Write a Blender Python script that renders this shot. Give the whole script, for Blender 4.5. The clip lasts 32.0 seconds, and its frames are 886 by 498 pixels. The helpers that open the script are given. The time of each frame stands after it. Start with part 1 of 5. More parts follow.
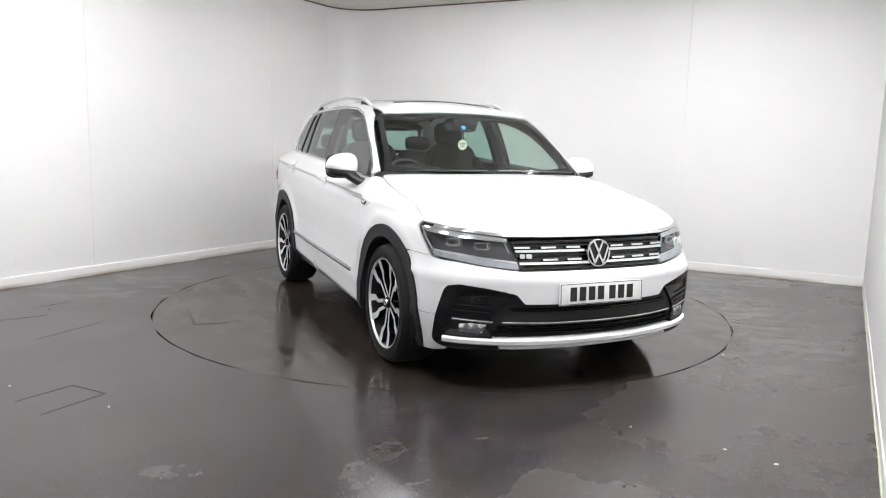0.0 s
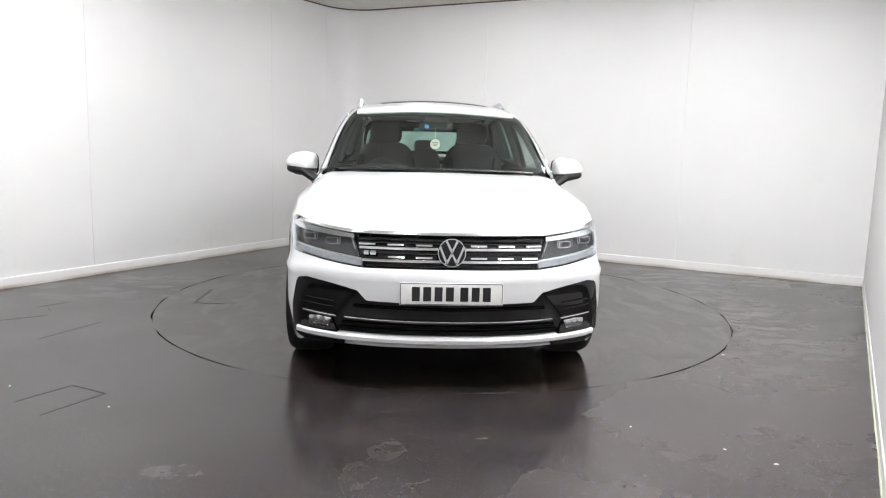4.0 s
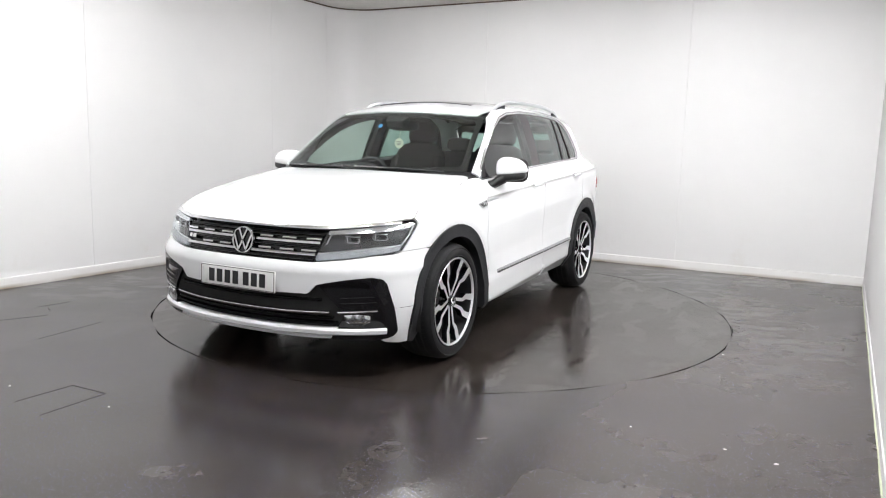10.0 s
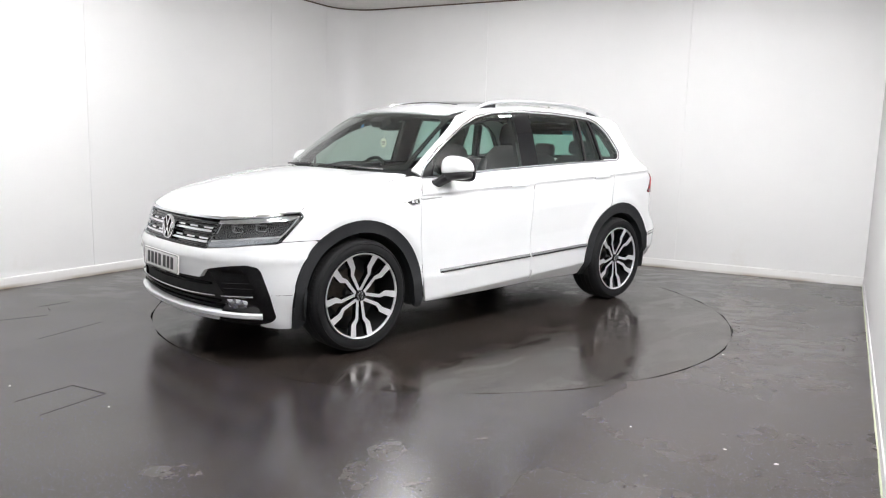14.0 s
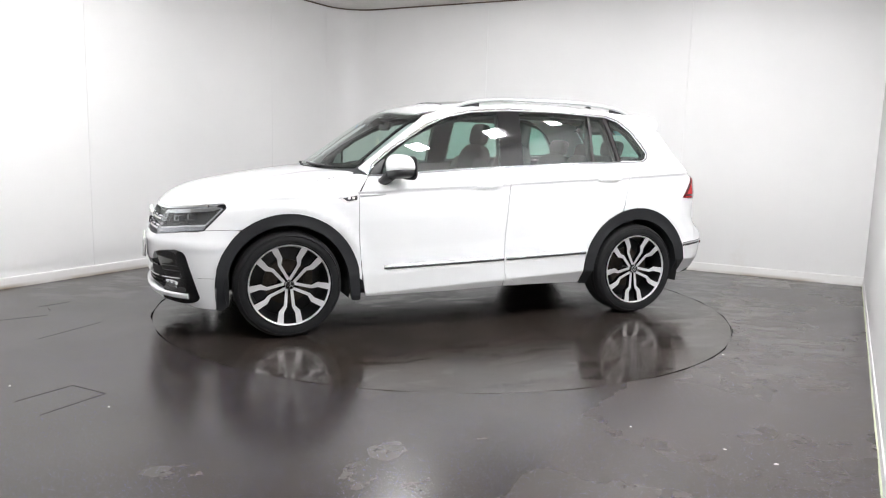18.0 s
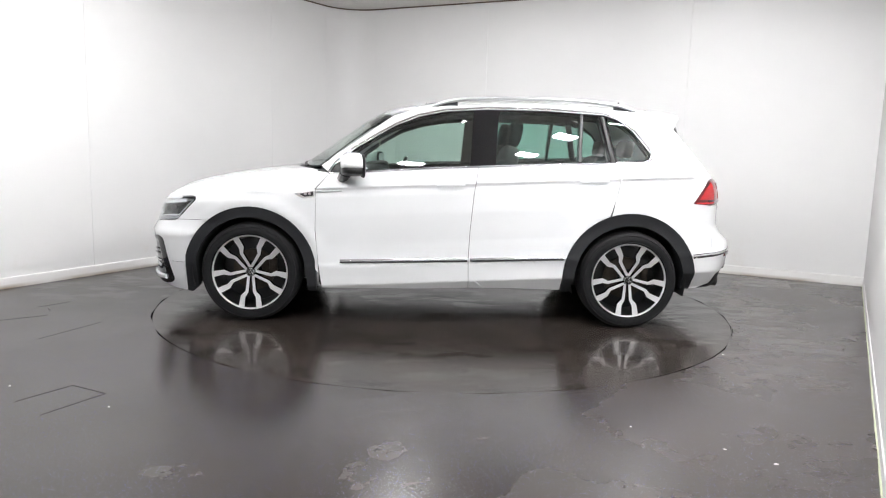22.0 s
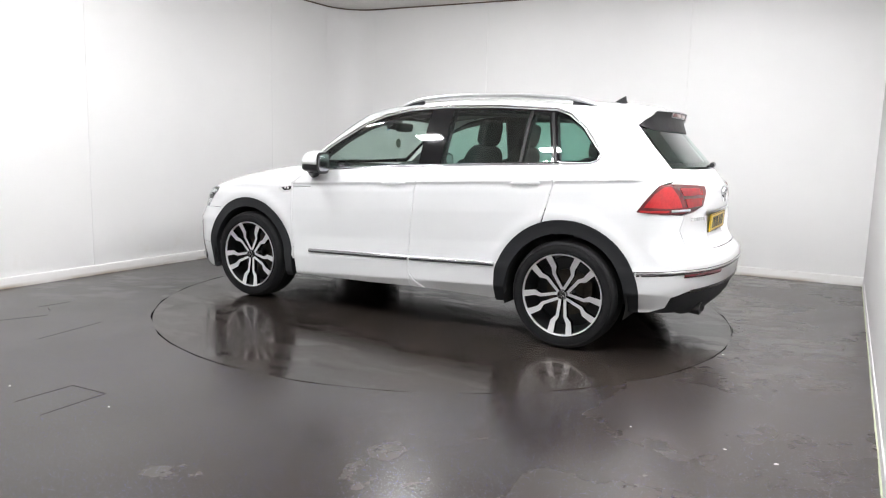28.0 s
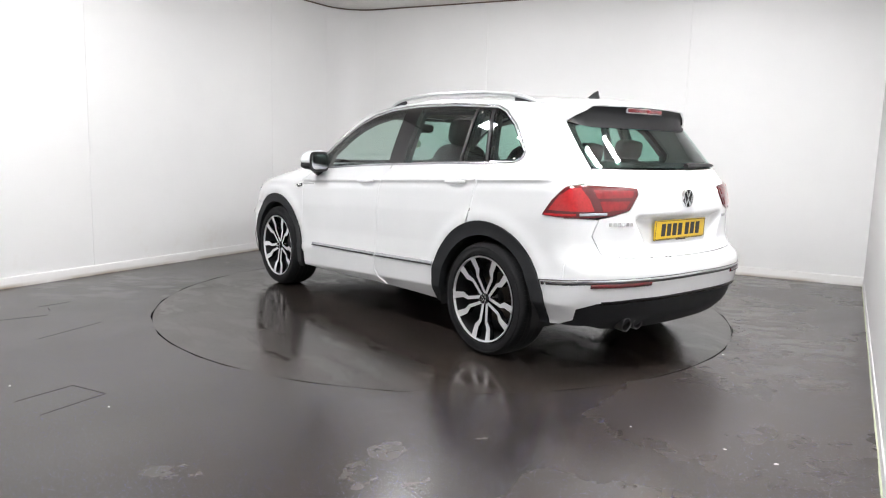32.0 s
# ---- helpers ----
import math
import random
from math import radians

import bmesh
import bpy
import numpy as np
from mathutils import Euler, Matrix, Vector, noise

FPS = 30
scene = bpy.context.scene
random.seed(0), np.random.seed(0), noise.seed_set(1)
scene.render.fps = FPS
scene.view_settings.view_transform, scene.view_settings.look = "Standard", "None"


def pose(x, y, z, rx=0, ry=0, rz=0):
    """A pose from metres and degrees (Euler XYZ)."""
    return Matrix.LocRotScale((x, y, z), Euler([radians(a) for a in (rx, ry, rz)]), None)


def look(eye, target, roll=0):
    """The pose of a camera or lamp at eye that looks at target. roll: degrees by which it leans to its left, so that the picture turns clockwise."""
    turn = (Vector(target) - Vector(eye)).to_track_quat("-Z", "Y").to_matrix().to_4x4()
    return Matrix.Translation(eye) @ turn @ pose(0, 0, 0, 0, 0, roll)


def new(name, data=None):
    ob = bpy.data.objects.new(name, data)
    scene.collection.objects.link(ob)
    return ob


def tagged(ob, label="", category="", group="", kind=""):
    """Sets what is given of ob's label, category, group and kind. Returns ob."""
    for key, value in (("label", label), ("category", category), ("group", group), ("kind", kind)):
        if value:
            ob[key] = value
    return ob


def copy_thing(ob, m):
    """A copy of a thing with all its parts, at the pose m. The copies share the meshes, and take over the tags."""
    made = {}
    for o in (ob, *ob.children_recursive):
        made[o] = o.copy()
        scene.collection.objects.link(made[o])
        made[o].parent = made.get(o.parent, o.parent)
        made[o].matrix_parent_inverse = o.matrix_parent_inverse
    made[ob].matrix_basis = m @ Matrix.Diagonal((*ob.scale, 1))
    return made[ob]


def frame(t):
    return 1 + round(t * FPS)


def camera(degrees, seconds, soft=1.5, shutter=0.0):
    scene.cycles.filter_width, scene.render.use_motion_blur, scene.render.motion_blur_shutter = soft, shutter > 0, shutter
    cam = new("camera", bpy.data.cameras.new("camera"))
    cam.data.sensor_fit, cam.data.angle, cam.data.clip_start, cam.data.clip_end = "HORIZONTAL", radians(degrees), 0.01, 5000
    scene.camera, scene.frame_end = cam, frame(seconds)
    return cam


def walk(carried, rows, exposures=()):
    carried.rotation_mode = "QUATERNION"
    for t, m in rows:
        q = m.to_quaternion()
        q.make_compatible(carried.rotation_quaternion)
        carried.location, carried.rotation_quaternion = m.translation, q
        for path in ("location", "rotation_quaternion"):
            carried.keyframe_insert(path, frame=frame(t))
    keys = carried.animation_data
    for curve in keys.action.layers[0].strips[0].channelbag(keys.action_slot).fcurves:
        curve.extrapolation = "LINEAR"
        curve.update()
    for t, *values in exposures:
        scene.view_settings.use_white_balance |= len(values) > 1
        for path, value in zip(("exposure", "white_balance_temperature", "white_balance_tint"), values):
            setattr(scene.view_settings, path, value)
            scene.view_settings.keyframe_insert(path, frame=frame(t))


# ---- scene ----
from mathutils.geometry import delaunay_2d_cdt

cam = camera(62.76, 32.0, soft=1.1)
EYE = (0.0, -5.837, 1.279)
VIEW = look(EYE, (-0.0012, -4.84731, 1.13576), 1.541)
walk(cam, [(0.0, VIEW), (32.0, VIEW)], [(0.0, 0.0), (32.0, 0.0)])

# ---- world: a closed studio, so only a faint grey beyond the walls
world = bpy.data.worlds.new("studio_world")
scene.world = world
world.use_nodes = True
world.node_tree.nodes["Background"].inputs[0].default_value = (0.6, 0.62, 0.65, 1)
world.node_tree.nodes["Background"].inputs[1].default_value = 0.05
PANEL_LIGHT = 212.0

# plan of the studio: u runs along the back wall, v along the side walls; the left wall leans out a little towards the front
RU, RV = Vector((0.8935, -0.4490, 0)), Vector((0.4490, 0.8935, 0))
U_LEFT, U_RIGHT, V_BACK, V_FRONT, TOP = -2.974, 3.153, 2.938, -5.9, 2.957
SHEET_TOP = 2.872
DISC_R = 2.2105
CAR_X, CAR_Y = 0.0384, -0.1167


def rv(u, v, z=0.0):
    lean = 0.0613 * (v - V_BACK) * min(1.0, max(0.0, -u / 2.5))
    return RU * (u + lean) + RV * v + Vector((0, 0, z))


def u_right(v):
    return U_RIGHT - 0.0359 * (V_BACK - v)


# ---- materials
class Nodes:
    """A small builder of node materials."""

    def __init__(self, name, **inputs):
        self.mat = bpy.data.materials.new(name)
        self.mat.use_nodes = True
        self.tree = self.mat.node_tree
        self.shader = self.tree.nodes["Principled BSDF"]
        self.out = self.tree.nodes["Material Output"]
        self.set(self.shader, **inputs)

    def set(self, node, **inputs):
        for key, value in inputs.items():
            socket = node.inputs[key.replace("_", " ")]
            if isinstance(value, bpy.types.NodeSocket):
                self.tree.links.new(value, socket)
            else:
                if isinstance(value, tuple) and len(value) == 3 and socket.type == "RGBA":
                    value = (*value, 1)
                socket.default_value = value
        return node

    def add(self, kind, **inputs):
        return self.set(self.tree.nodes.new(kind), **inputs)

    def coords(self, space="Object"):
        return self.add("ShaderNodeTexCoord").outputs[space]

    def noise(self, vector, scale, detail=4, rough=0.55):
        n = self.add("ShaderNodeTexNoise", Vector=vector, Scale=scale, Detail=detail, Roughness=rough)
        return n.outputs["Fac"]

    def ramp(self, fac, a, b, lo=0.0, hi=1.0):
        n = self.add("ShaderNodeMapRange", Value=fac, From_Min=a, From_Max=b, To_Min=lo, To_Max=hi)
        return n.outputs["Result"]

    def math(self, op, a, b=0.0, c=None):
        n = self.tree.nodes.new("ShaderNodeMath")
        n.operation = op
        for i, v in enumerate((a, b, c)):
            if v is None:
                continue
            if isinstance(v, bpy.types.NodeSocket):
                self.tree.links.new(v, n.inputs[i])
            else:
                n.inputs[i].default_value = v
        return n.outputs[0]

    def mix(self, fac, a, b):
        n = self.tree.nodes.new("ShaderNodeMix")
        n.data_type = "RGBA"
        for i, v in ((0, fac), (6, a), (7, b)):
            if isinstance(v, bpy.types.NodeSocket):
                self.tree.links.new(v, n.inputs[i])
            else:
                n.inputs[i].default_value = v if i == 0 else (*v, 1)
        return n.outputs[2]

    def bump(self, height, strength=0.1, distance=0.01):
        b = self.add("ShaderNodeBump", Height=height, Strength=strength, Distance=distance)
        self.set(self.shader, Normal=b.outputs["Normal"])
        return self


def simple(name, color, rough, metal=0.0, grain=0.06, scale=40.0, bump=0.0, coat=0.0, gloss=0.5):
    """A surface with slight variation of tone and gloss at two scales."""
    m = Nodes(name, Metallic=metal, Coat_Weight=coat, Coat_Roughness=0.03, Specular_IOR_Level=gloss)
    c = m.coords()
    n = m.math("ADD", m.math("MULTIPLY", m.noise(c, scale), 0.6), m.math("MULTIPLY", m.noise(c, scale * 0.08), 0.4))
    lo = tuple(v * (1 - grain) for v in color)
    hi = tuple(min(1, v * (1 + grain)) for v in color)
    m.set(m.shader, Base_Color=m.mix(m.ramp(n, 0.3, 0.7), lo, hi), Roughness=m.ramp(n, 0.3, 0.7, rough * 0.85, min(1, rough * 1.15)))
    if bump:
        m.bump(m.noise(c, scale * 4), bump, 0.002)
    return m.mat


def thin_glass(name, tint):
    """Thin tinted glass: what is not mirrored goes straight through."""
    m = Nodes(name)
    clear = m.add("ShaderNodeBsdfTransparent", Color=tint)
    gloss = m.add("ShaderNodeBsdfGlossy", Roughness=0.0, Color=(1, 1, 1))
    facing = m.add("ShaderNodeLayerWeight", Blend=0.5).outputs["Facing"]
    mirror = m.math("ADD", 0.085, m.math("MULTIPLY", m.math("POWER", facing, 5.0), 0.9))
    mix = m.add("ShaderNodeMixShader", Fac=mirror)
    m.tree.links.new(clear.outputs[0], mix.inputs[1])
    m.tree.links.new(gloss.outputs[0], mix.inputs[2])
    m.tree.links.new(mix.outputs[0], m.out.inputs["Surface"])
    return m.mat


def floor_material(name, disc=False):
    """Dark resin floor with pale flecks, glossy where it is wet and dull where it has dried."""
    m = Nodes(name)
    c = m.coords()
    warp = m.add("ShaderNodeTexNoise", Vector=c, Scale=2.2, Detail=6, Roughness=0.62)
    push = m.add("ShaderNodeVectorMath")
    push.operation = "SCALE"
    push.inputs[3].default_value = 0.30
    centred = m.add("ShaderNodeVectorMath")
    centred.operation = "SUBTRACT"
    m.tree.links.new(warp.outputs["Color"], centred.inputs[0])
    centred.inputs[1].default_value = (0.5, 0.5, 0.5)
    m.tree.links.new(centred.outputs[0], push.inputs[0])
    moved = m.add("ShaderNodeVectorMath")
    moved.operation = "ADD"
    m.tree.links.new(c, moved.inputs[0])
    m.tree.links.new(push.outputs[0], moved.inputs[1])
    p = moved.outputs[0]
    xyz = m.add("ShaderNodeSeparateXYZ", Vector=p)

    def blob(x, y, rx, ry, edge):
        dx = m.math("DIVIDE", m.math("SUBTRACT", xyz.outputs[0], x), rx)
        dy = m.math("DIVIDE", m.math("SUBTRACT", xyz.outputs[1], y), ry)
        d = m.math("SQRT", m.math("ADD", m.math("MULTIPLY", dx, dx), m.math("MULTIPLY", dy, dy)))
        return m.ramp(d, 1 + edge, 1 - edge)

    big, fine = m.noise(p, 1.1, 5), m.noise(c, 90, 3)
    grit = m.ramp(m.noise(c, 14, 5, 0.7), 0.3, 0.6, 0.4, 1.0)
    streak = m.add("ShaderNodeMapping", Vector=p)
    streak.inputs["Rotation"].default_value = (0, 0, 0.5)
    streak.inputs["Scale"].default_value = (1.0, 2.6, 1.0)
    streaks = m.noise(streak.outputs[0], 2.3, 7, 0.62)
    if disc:
        dry = m.math("MAXIMUM", m.ramp(m.noise(p, 1.5, 8, 0.68), 0.48, 0.56, 0.0, 0.3), m.ramp(m.noise(p, 3.7, 8, 0.7), 0.57, 0.60, 0.0, 0.5))
        wet = m.ramp(streaks, 0.535, 0.550)
    else:
        # dried marks in front of the disc, the dry side of the wet edge, puddles left beside the disc
        dry = m.ramp(m.noise(p, 2.0, 8, 0.68), 0.50, 0.66, 0.0, 0.25)
        for x, y, rx, ry in ((-0.21, -2.42, 0.20, 0.13), (0.20, -2.76, 0.10, 0.08), (-0.20, -2.93, 0.09, 0.09), (-0.30, -3.18, 0.09, 0.12),
                             (-0.04, -3.25, 0.09, 0.06), (0.35, -2.40, 0.12, 0.06), (-1.02, -3.22, 0.12, 0.06)):
            ring = m.math("SUBTRACT", blob(x, y, rx, ry, 0.16), m.math("MULTIPLY", blob(x + 0.3 * rx, y + 0.2 * ry, rx * 0.5, ry * 0.5, 0.5), 0.55))
            dry = m.math("MAXIMUM", dry, m.math("MULTIPLY", m.math("MULTIPLY", ring, grit), 0.8))
        side = m.math("ADD", m.math("MULTIPLY", xyz.outputs[0], 0.87), m.math("MULTIPLY", xyz.outputs[1], -0.50))
        dry = m.math("MAXIMUM", dry, m.math("MULTIPLY", m.ramp(side, 1.845, 1.87, 0.0, 0.9), m.ramp(m.noise(c, 5, 6, 0.65), 0.25, 0.6, 0.55, 1.0)))
        zone = m.math("MAXIMUM", blob(2.1, -0.1, 0.55, 1.5, 0.35), blob(3.0, 1.6, 1.2, 0.5, 0.4))
        zone = m.math("MAXIMUM", zone, blob(-2.6, 0.3, 0.8, 0.5, 0.4))
        wet = m.math("MULTIPLY", m.ramp(streaks, 0.515, 0.53), zone)
    flecks = m.add("ShaderNodeTexVoronoi", Vector=c, Scale=150.0)
    pick = m.math("LESS_THAN", m.add("ShaderNodeSeparateColor", Color=flecks.outputs["Color"]).outputs[0], 0.02 if disc else 0.42)
    spot = m.math("MULTIPLY", m.math("LESS_THAN", flecks.outputs["Distance"], m.ramp(m.noise(c, 500, 0), 0.3, 0.7, 0.14, 0.28)), pick)
    tone = m.mix(m.ramp(big, 0.3, 0.7), (0.019, 0.0152, 0.0135), (0.031, 0.0255, 0.023))
    tone = m.mix(dry, tone, (0.048, 0.035, 0.028) if disc else (0.045, 0.037, 0.033))
    grime = m.math("MULTIPLY", m.ramp(m.noise(p, 3.1, 8, 0.72), 0.47, 0.62, 0.0, 0.55), grit)
    tone = m.mix(grime, tone, (0.046, 0.034, 0.026))
    tone = m.mix(m.ramp(fine, 0.35, 0.75, 0.0, 0.35), tone, (0.02, 0.018, 0.017))
    hue = m.mix(m.add("ShaderNodeSeparateColor", Color=flecks.outputs["Color"]).outputs[1], (0.10, 0.12, 0.50), (0.40, 0.39, 0.43))
    tone = m.mix(spot, tone, hue)
    rough = m.math("ADD", m.ramp(big, 0.3, 0.7, 0.16, 0.25) if disc else m.ramp(big, 0.3, 0.7, 0.18, 0.27), m.math("MULTIPLY", dry, 0.07))
    rough = m.math("MULTIPLY", rough, m.math("SUBTRACT", 1.0, m.math("MULTIPLY", wet, 0.45 if disc else 0.65)))
    m.set(m.shader, Base_Color=tone, Roughness=rough, IOR=1.5)
    m.bump(m.math("ADD", m.math("MULTIPLY", m.noise(c, 26, 3), 0.5), m.math("MULTIPLY", fine, 0.12)), 0.05, 0.004)
    return m.mat


def emit(name, color, strength):
    m = Nodes(name)
    e = m.add("ShaderNodeEmission", Color=color, Strength=strength)
    m.tree.links.new(e.outputs[0], m.out.inputs["Surface"])
    return m.mat


def wall_material():
    m = Nodes("white_wall_sheet")
    c = m.coords()
    z = m.add("ShaderNodeSeparateXYZ", Vector=c).outputs[2]
    n = m.noise(c, 0.7, 5)
    stain = m.math("MULTIPLY", m.ramp(m.noise(c, 3.0, 6, 0.65), 0.58, 0.75), m.ramp(z, 0.5, 0.1))
    away = m.add("ShaderNodeVectorMath", Vector=c)
    away.operation = "DISTANCE"
    away.inputs[1].default_value = tuple(rv(U_LEFT, 0.62, 0.20))
    scuff = m.math("MULTIPLY", m.ramp(away.outputs["Value"], 0.30, 0.02), m.ramp(m.noise(c, 9.0, 6, 0.7), 0.42, 0.68))
    stain = m.math("MAXIMUM", stain, scuff)
    tone = m.mix(m.ramp(n, 0.3, 0.7), (0.77, 0.765, 0.765), (0.82, 0.815, 0.81))
    m.set(m.shader, Base_Color=m.mix(m.math("MULTIPLY", stain, 0.25), tone, (0.60, 0.52, 0.42)), Roughness=m.ramp(n, 0.3, 0.7, 0.38, 0.5))
    m.bump(m.math("ADD", m.noise(c, 1.3, 2), m.math("MULTIPLY", m.noise(c, 60, 2), 0.03)), 0.25, 0.02)
    return m.mat


def skirting_material():
    m = Nodes("painted_skirting")
    c = m.coords()
    z = m.add("ShaderNodeSeparateXYZ", Vector=c).outputs[2]
    dirt = m.math("MULTIPLY", m.ramp(m.noise(c, 2.0, 6), 0.35, 0.62), m.ramp(m.math("ADD", z, m.math("MULTIPLY", m.noise(c, 8), 0.02)), 0.045, 0.015))
    m.set(m.shader, Base_Color=m.mix(dirt, (0.78, 0.77, 0.76), (0.28, 0.21, 0.14)), Roughness=0.4)
    return m.mat


FLOOR, DISC = floor_material("resin_floor"), floor_material("resin_disc", True)
WALL, SKIRT = wall_material(), skirting_material()
CEIL = simple("ceiling_tile", (0.72, 0.70, 0.67), 0.8, grain=0.12, scale=60, bump=0.3)
TRIM_DARK = simple("dark_ceiling_trim", (0.12, 0.08, 0.06), 0.6)
# greyer than the other walls: the side wall's shade is put into its colour
SHADED_WALL = simple("shaded_side_wall", (0.60, 0.595, 0.59), 0.6, grain=0.05, scale=3)
SEAL = simple("pale_green_sealant", (0.40, 0.43, 0.30), 0.6, grain=0.15)
LAMP = emit("led_panel_glow", (0.975, 0.975, 0.99), PANEL_LIGHT)
PAINT = Nodes("white_car_paint", Base_Color=(0.80, 0.81, 0.82), Roughness=0.32, Coat_Weight=1.0, Coat_Roughness=0.02, Coat_IOR=1.5)
_c = PAINT.coords()
PAINT.set(PAINT.shader, Base_Color=PAINT.mix(PAINT.ramp(PAINT.noise(_c, 3.0, 4), 0.3, 0.7), (0.765, 0.775, 0.785), (0.795, 0.802, 0.810)), Roughness=PAINT.ramp(PAINT.noise(_c, 400, 2), 0.3, 0.7, 0.28, 0.36))
PAINT = PAINT.mat
PLASTIC = simple("grained_black_plastic", (0.016, 0.017, 0.019), 0.62, grain=0.25, scale=120, bump=0.25, gloss=0.35)
GLOSS = simple("gloss_black", (0.006, 0.006, 0.007), 0.05, grain=0.2, scale=8)
SATIN = simple("satin_black", (0.013, 0.013, 0.014), 0.35, grain=0.2, scale=60)
SPOILER_BLACK = simple("dull_black_plastic", (0.008, 0.008, 0.009), 0.4, grain=0.2, scale=60, gloss=0.2)
SEAM = simple("dark_floor_joint", (0.013, 0.011, 0.010), 0.3, grain=0.3, scale=60)
CHROME = simple("chrome", (0.80, 0.81, 0.82), 0.12, metal=1.0, grain=0.04, scale=20)
TRIM_CHROME = simple("dark_chrome", (0.50, 0.51, 0.53), 0.15, metal=1.0, grain=0.05, scale=20)
ALU = simple("brushed_aluminium", (0.60, 0.61, 0.62), 0.42, metal=0.7, grain=0.06, scale=80)
FACE = simple("machined_alloy", (0.85, 0.85, 0.86), 0.33, metal=0.75, grain=0.05, scale=150)
RUBBER = simple("tyre_rubber", (0.010, 0.010, 0.011), 0.75, grain=0.25, scale=70, bump=0.2, gloss=0.3)
STEEL = simple("brake_steel", (0.30, 0.28, 0.26), 0.4, metal=1.0, grain=0.2, scale=30)
DULL_PIPE = simple("sooty_steel", (0.10, 0.10, 0.10), 0.35, metal=1.0, grain=0.3, scale=30)
RUSTY = simple("dull_brake_iron", (0.075, 0.062, 0.052), 0.55, metal=0.8, grain=0.4, scale=40)
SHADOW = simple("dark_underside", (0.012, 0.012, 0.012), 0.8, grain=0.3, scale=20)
CLOTH = simple("dark_seat_cloth", (0.020, 0.020, 0.022), 0.85, grain=0.3, scale=180, bump=0.3)
CABIN = simple("dark_cabin_plastic", (0.020, 0.020, 0.022), 0.6, grain=0.2, scale=90, bump=0.15)
LINER = simple("grey_headlining", (0.16, 0.16, 0.155), 0.9, grain=0.12, scale=200)
PLATE_W = simple("white_plate", (0.80, 0.80, 0.78), 0.3)
PLATE_Y = simple("yellow_plate", (0.75, 0.50, 0.03), 0.3)
INK = simple("plate_ink", (0.012, 0.012, 0.013), 0.4)
RED = simple("red_lamp_plastic", (0.42, 0.008, 0.012), 0.12, grain=0.25, scale=60, coat=0.7)
RED_MID = simple("red_inner_lamp_plastic", (0.24, 0.006, 0.010), 0.12, grain=0.3, scale=40, coat=0.7)
DARK_RED = simple("deep_red_lamp_plastic", (0.10, 0.005, 0.008), 0.12, grain=0.2, scale=60, coat=0.7)
LENS = thin_glass("clear_lens", (0.93, 0.95, 0.96))
LAMP_MID = simple("grey_light_guide", (0.38, 0.39, 0.41), 0.25, metal=0.3, grain=0.35, scale=25)
LAMP_IN = simple("lamp_housing", (0.022, 0.023, 0.026), 0.25, grain=0.25, scale=50)
LAMP_LIGHT = simple("lamp_reflector", (0.62, 0.64, 0.67), 0.2, metal=0.5, grain=0.2, scale=80)
GLASS_F = thin_glass("green_tinted_glass", (0.66, 0.80, 0.74))
GLASS_R = thin_glass("darker_green_glass", (0.44, 0.66, 0.59))
GLASS_W = thin_glass("windscreen_glass", (0.74, 0.83, 0.79))
STICKER = simple("white_disc_sticker", (0.75, 0.78, 0.62), 0.5, grain=0.08)
BLUE = simple("blue_dot_sticker", (0.05, 0.35, 0.75), 0.4)
TEAL = simple("teal_sticker", (0.10, 0.42, 0.42), 0.4)


# ---- mesh helpers
def mesh_object(name, verts, faces, materials, parent=None, smooth=False, normals=None, slots=None):
    me = bpy.data.meshes.new(name)
    me.from_pydata([tuple(map(float, v)) for v in verts], [], [tuple(map(int, f)) for f in faces])
    for mt in (materials if isinstance(materials, (list, tuple)) else [materials]):
        me.materials.append(mt)
    if slots is not None:
        me.polygons.foreach_set("material_index", slots)
    if smooth or normals is not None:
        me.polygons.foreach_set("use_smooth", [True] * len(me.polygons))
    me.update()
    if normals is not None:
        me.normals_split_custom_set_from_vertices([tuple(map(float, n)) for n in normals])
    ob = new(name, me)
    if parent is not None:
        ob.parent = parent
    return ob


def finish(name, bm, material, parent=None, label="", smooth=True, angle=35):
    """Links a bmesh as one mesh object under a thing or a part."""
    me = bpy.data.meshes.new(name)
    bmesh.ops.recalc_face_normals(bm, faces=bm.faces)
    for e in bm.edges:
        if len(e.link_faces) == 2 and e.calc_face_angle(0) > radians(angle):
            e.smooth = False
    for f in bm.faces:
        f.smooth = smooth
    bm.to_mesh(me)
    bm.free()
    for mt in (material if isinstance(material, (list, tuple)) else [material]):
        me.materials.append(mt)
    ob = new(name, me)
    if parent is not None:
        ob.parent = parent
    if label:
        ob["label"] = label
    return ob


def add_box(bm, size, at=(0, 0, 0), bevel=0.0, seg=2, turn=None):
    g = bmesh.ops.create_cube(bm, size=1.0)
    m = Matrix.Translation(at) @ (turn if turn is not None else Matrix.Identity(4)) @ Matrix.Diagonal((*size, 1))
    bmesh.ops.transform(bm, matrix=m, verts=g["verts"])
    if bevel:
        edges = list({e for v in g["verts"] for e in v.link_edges})
        bmesh.ops.bevel(bm, geom=edges, offset=bevel, segments=seg, affect="EDGES", profile=0.6)
    return bm


def box_bm(size, at=(0, 0, 0), bevel=0.0, seg=2, turn=None):
    return add_box(bmesh.new(), size, at, bevel, seg, turn)


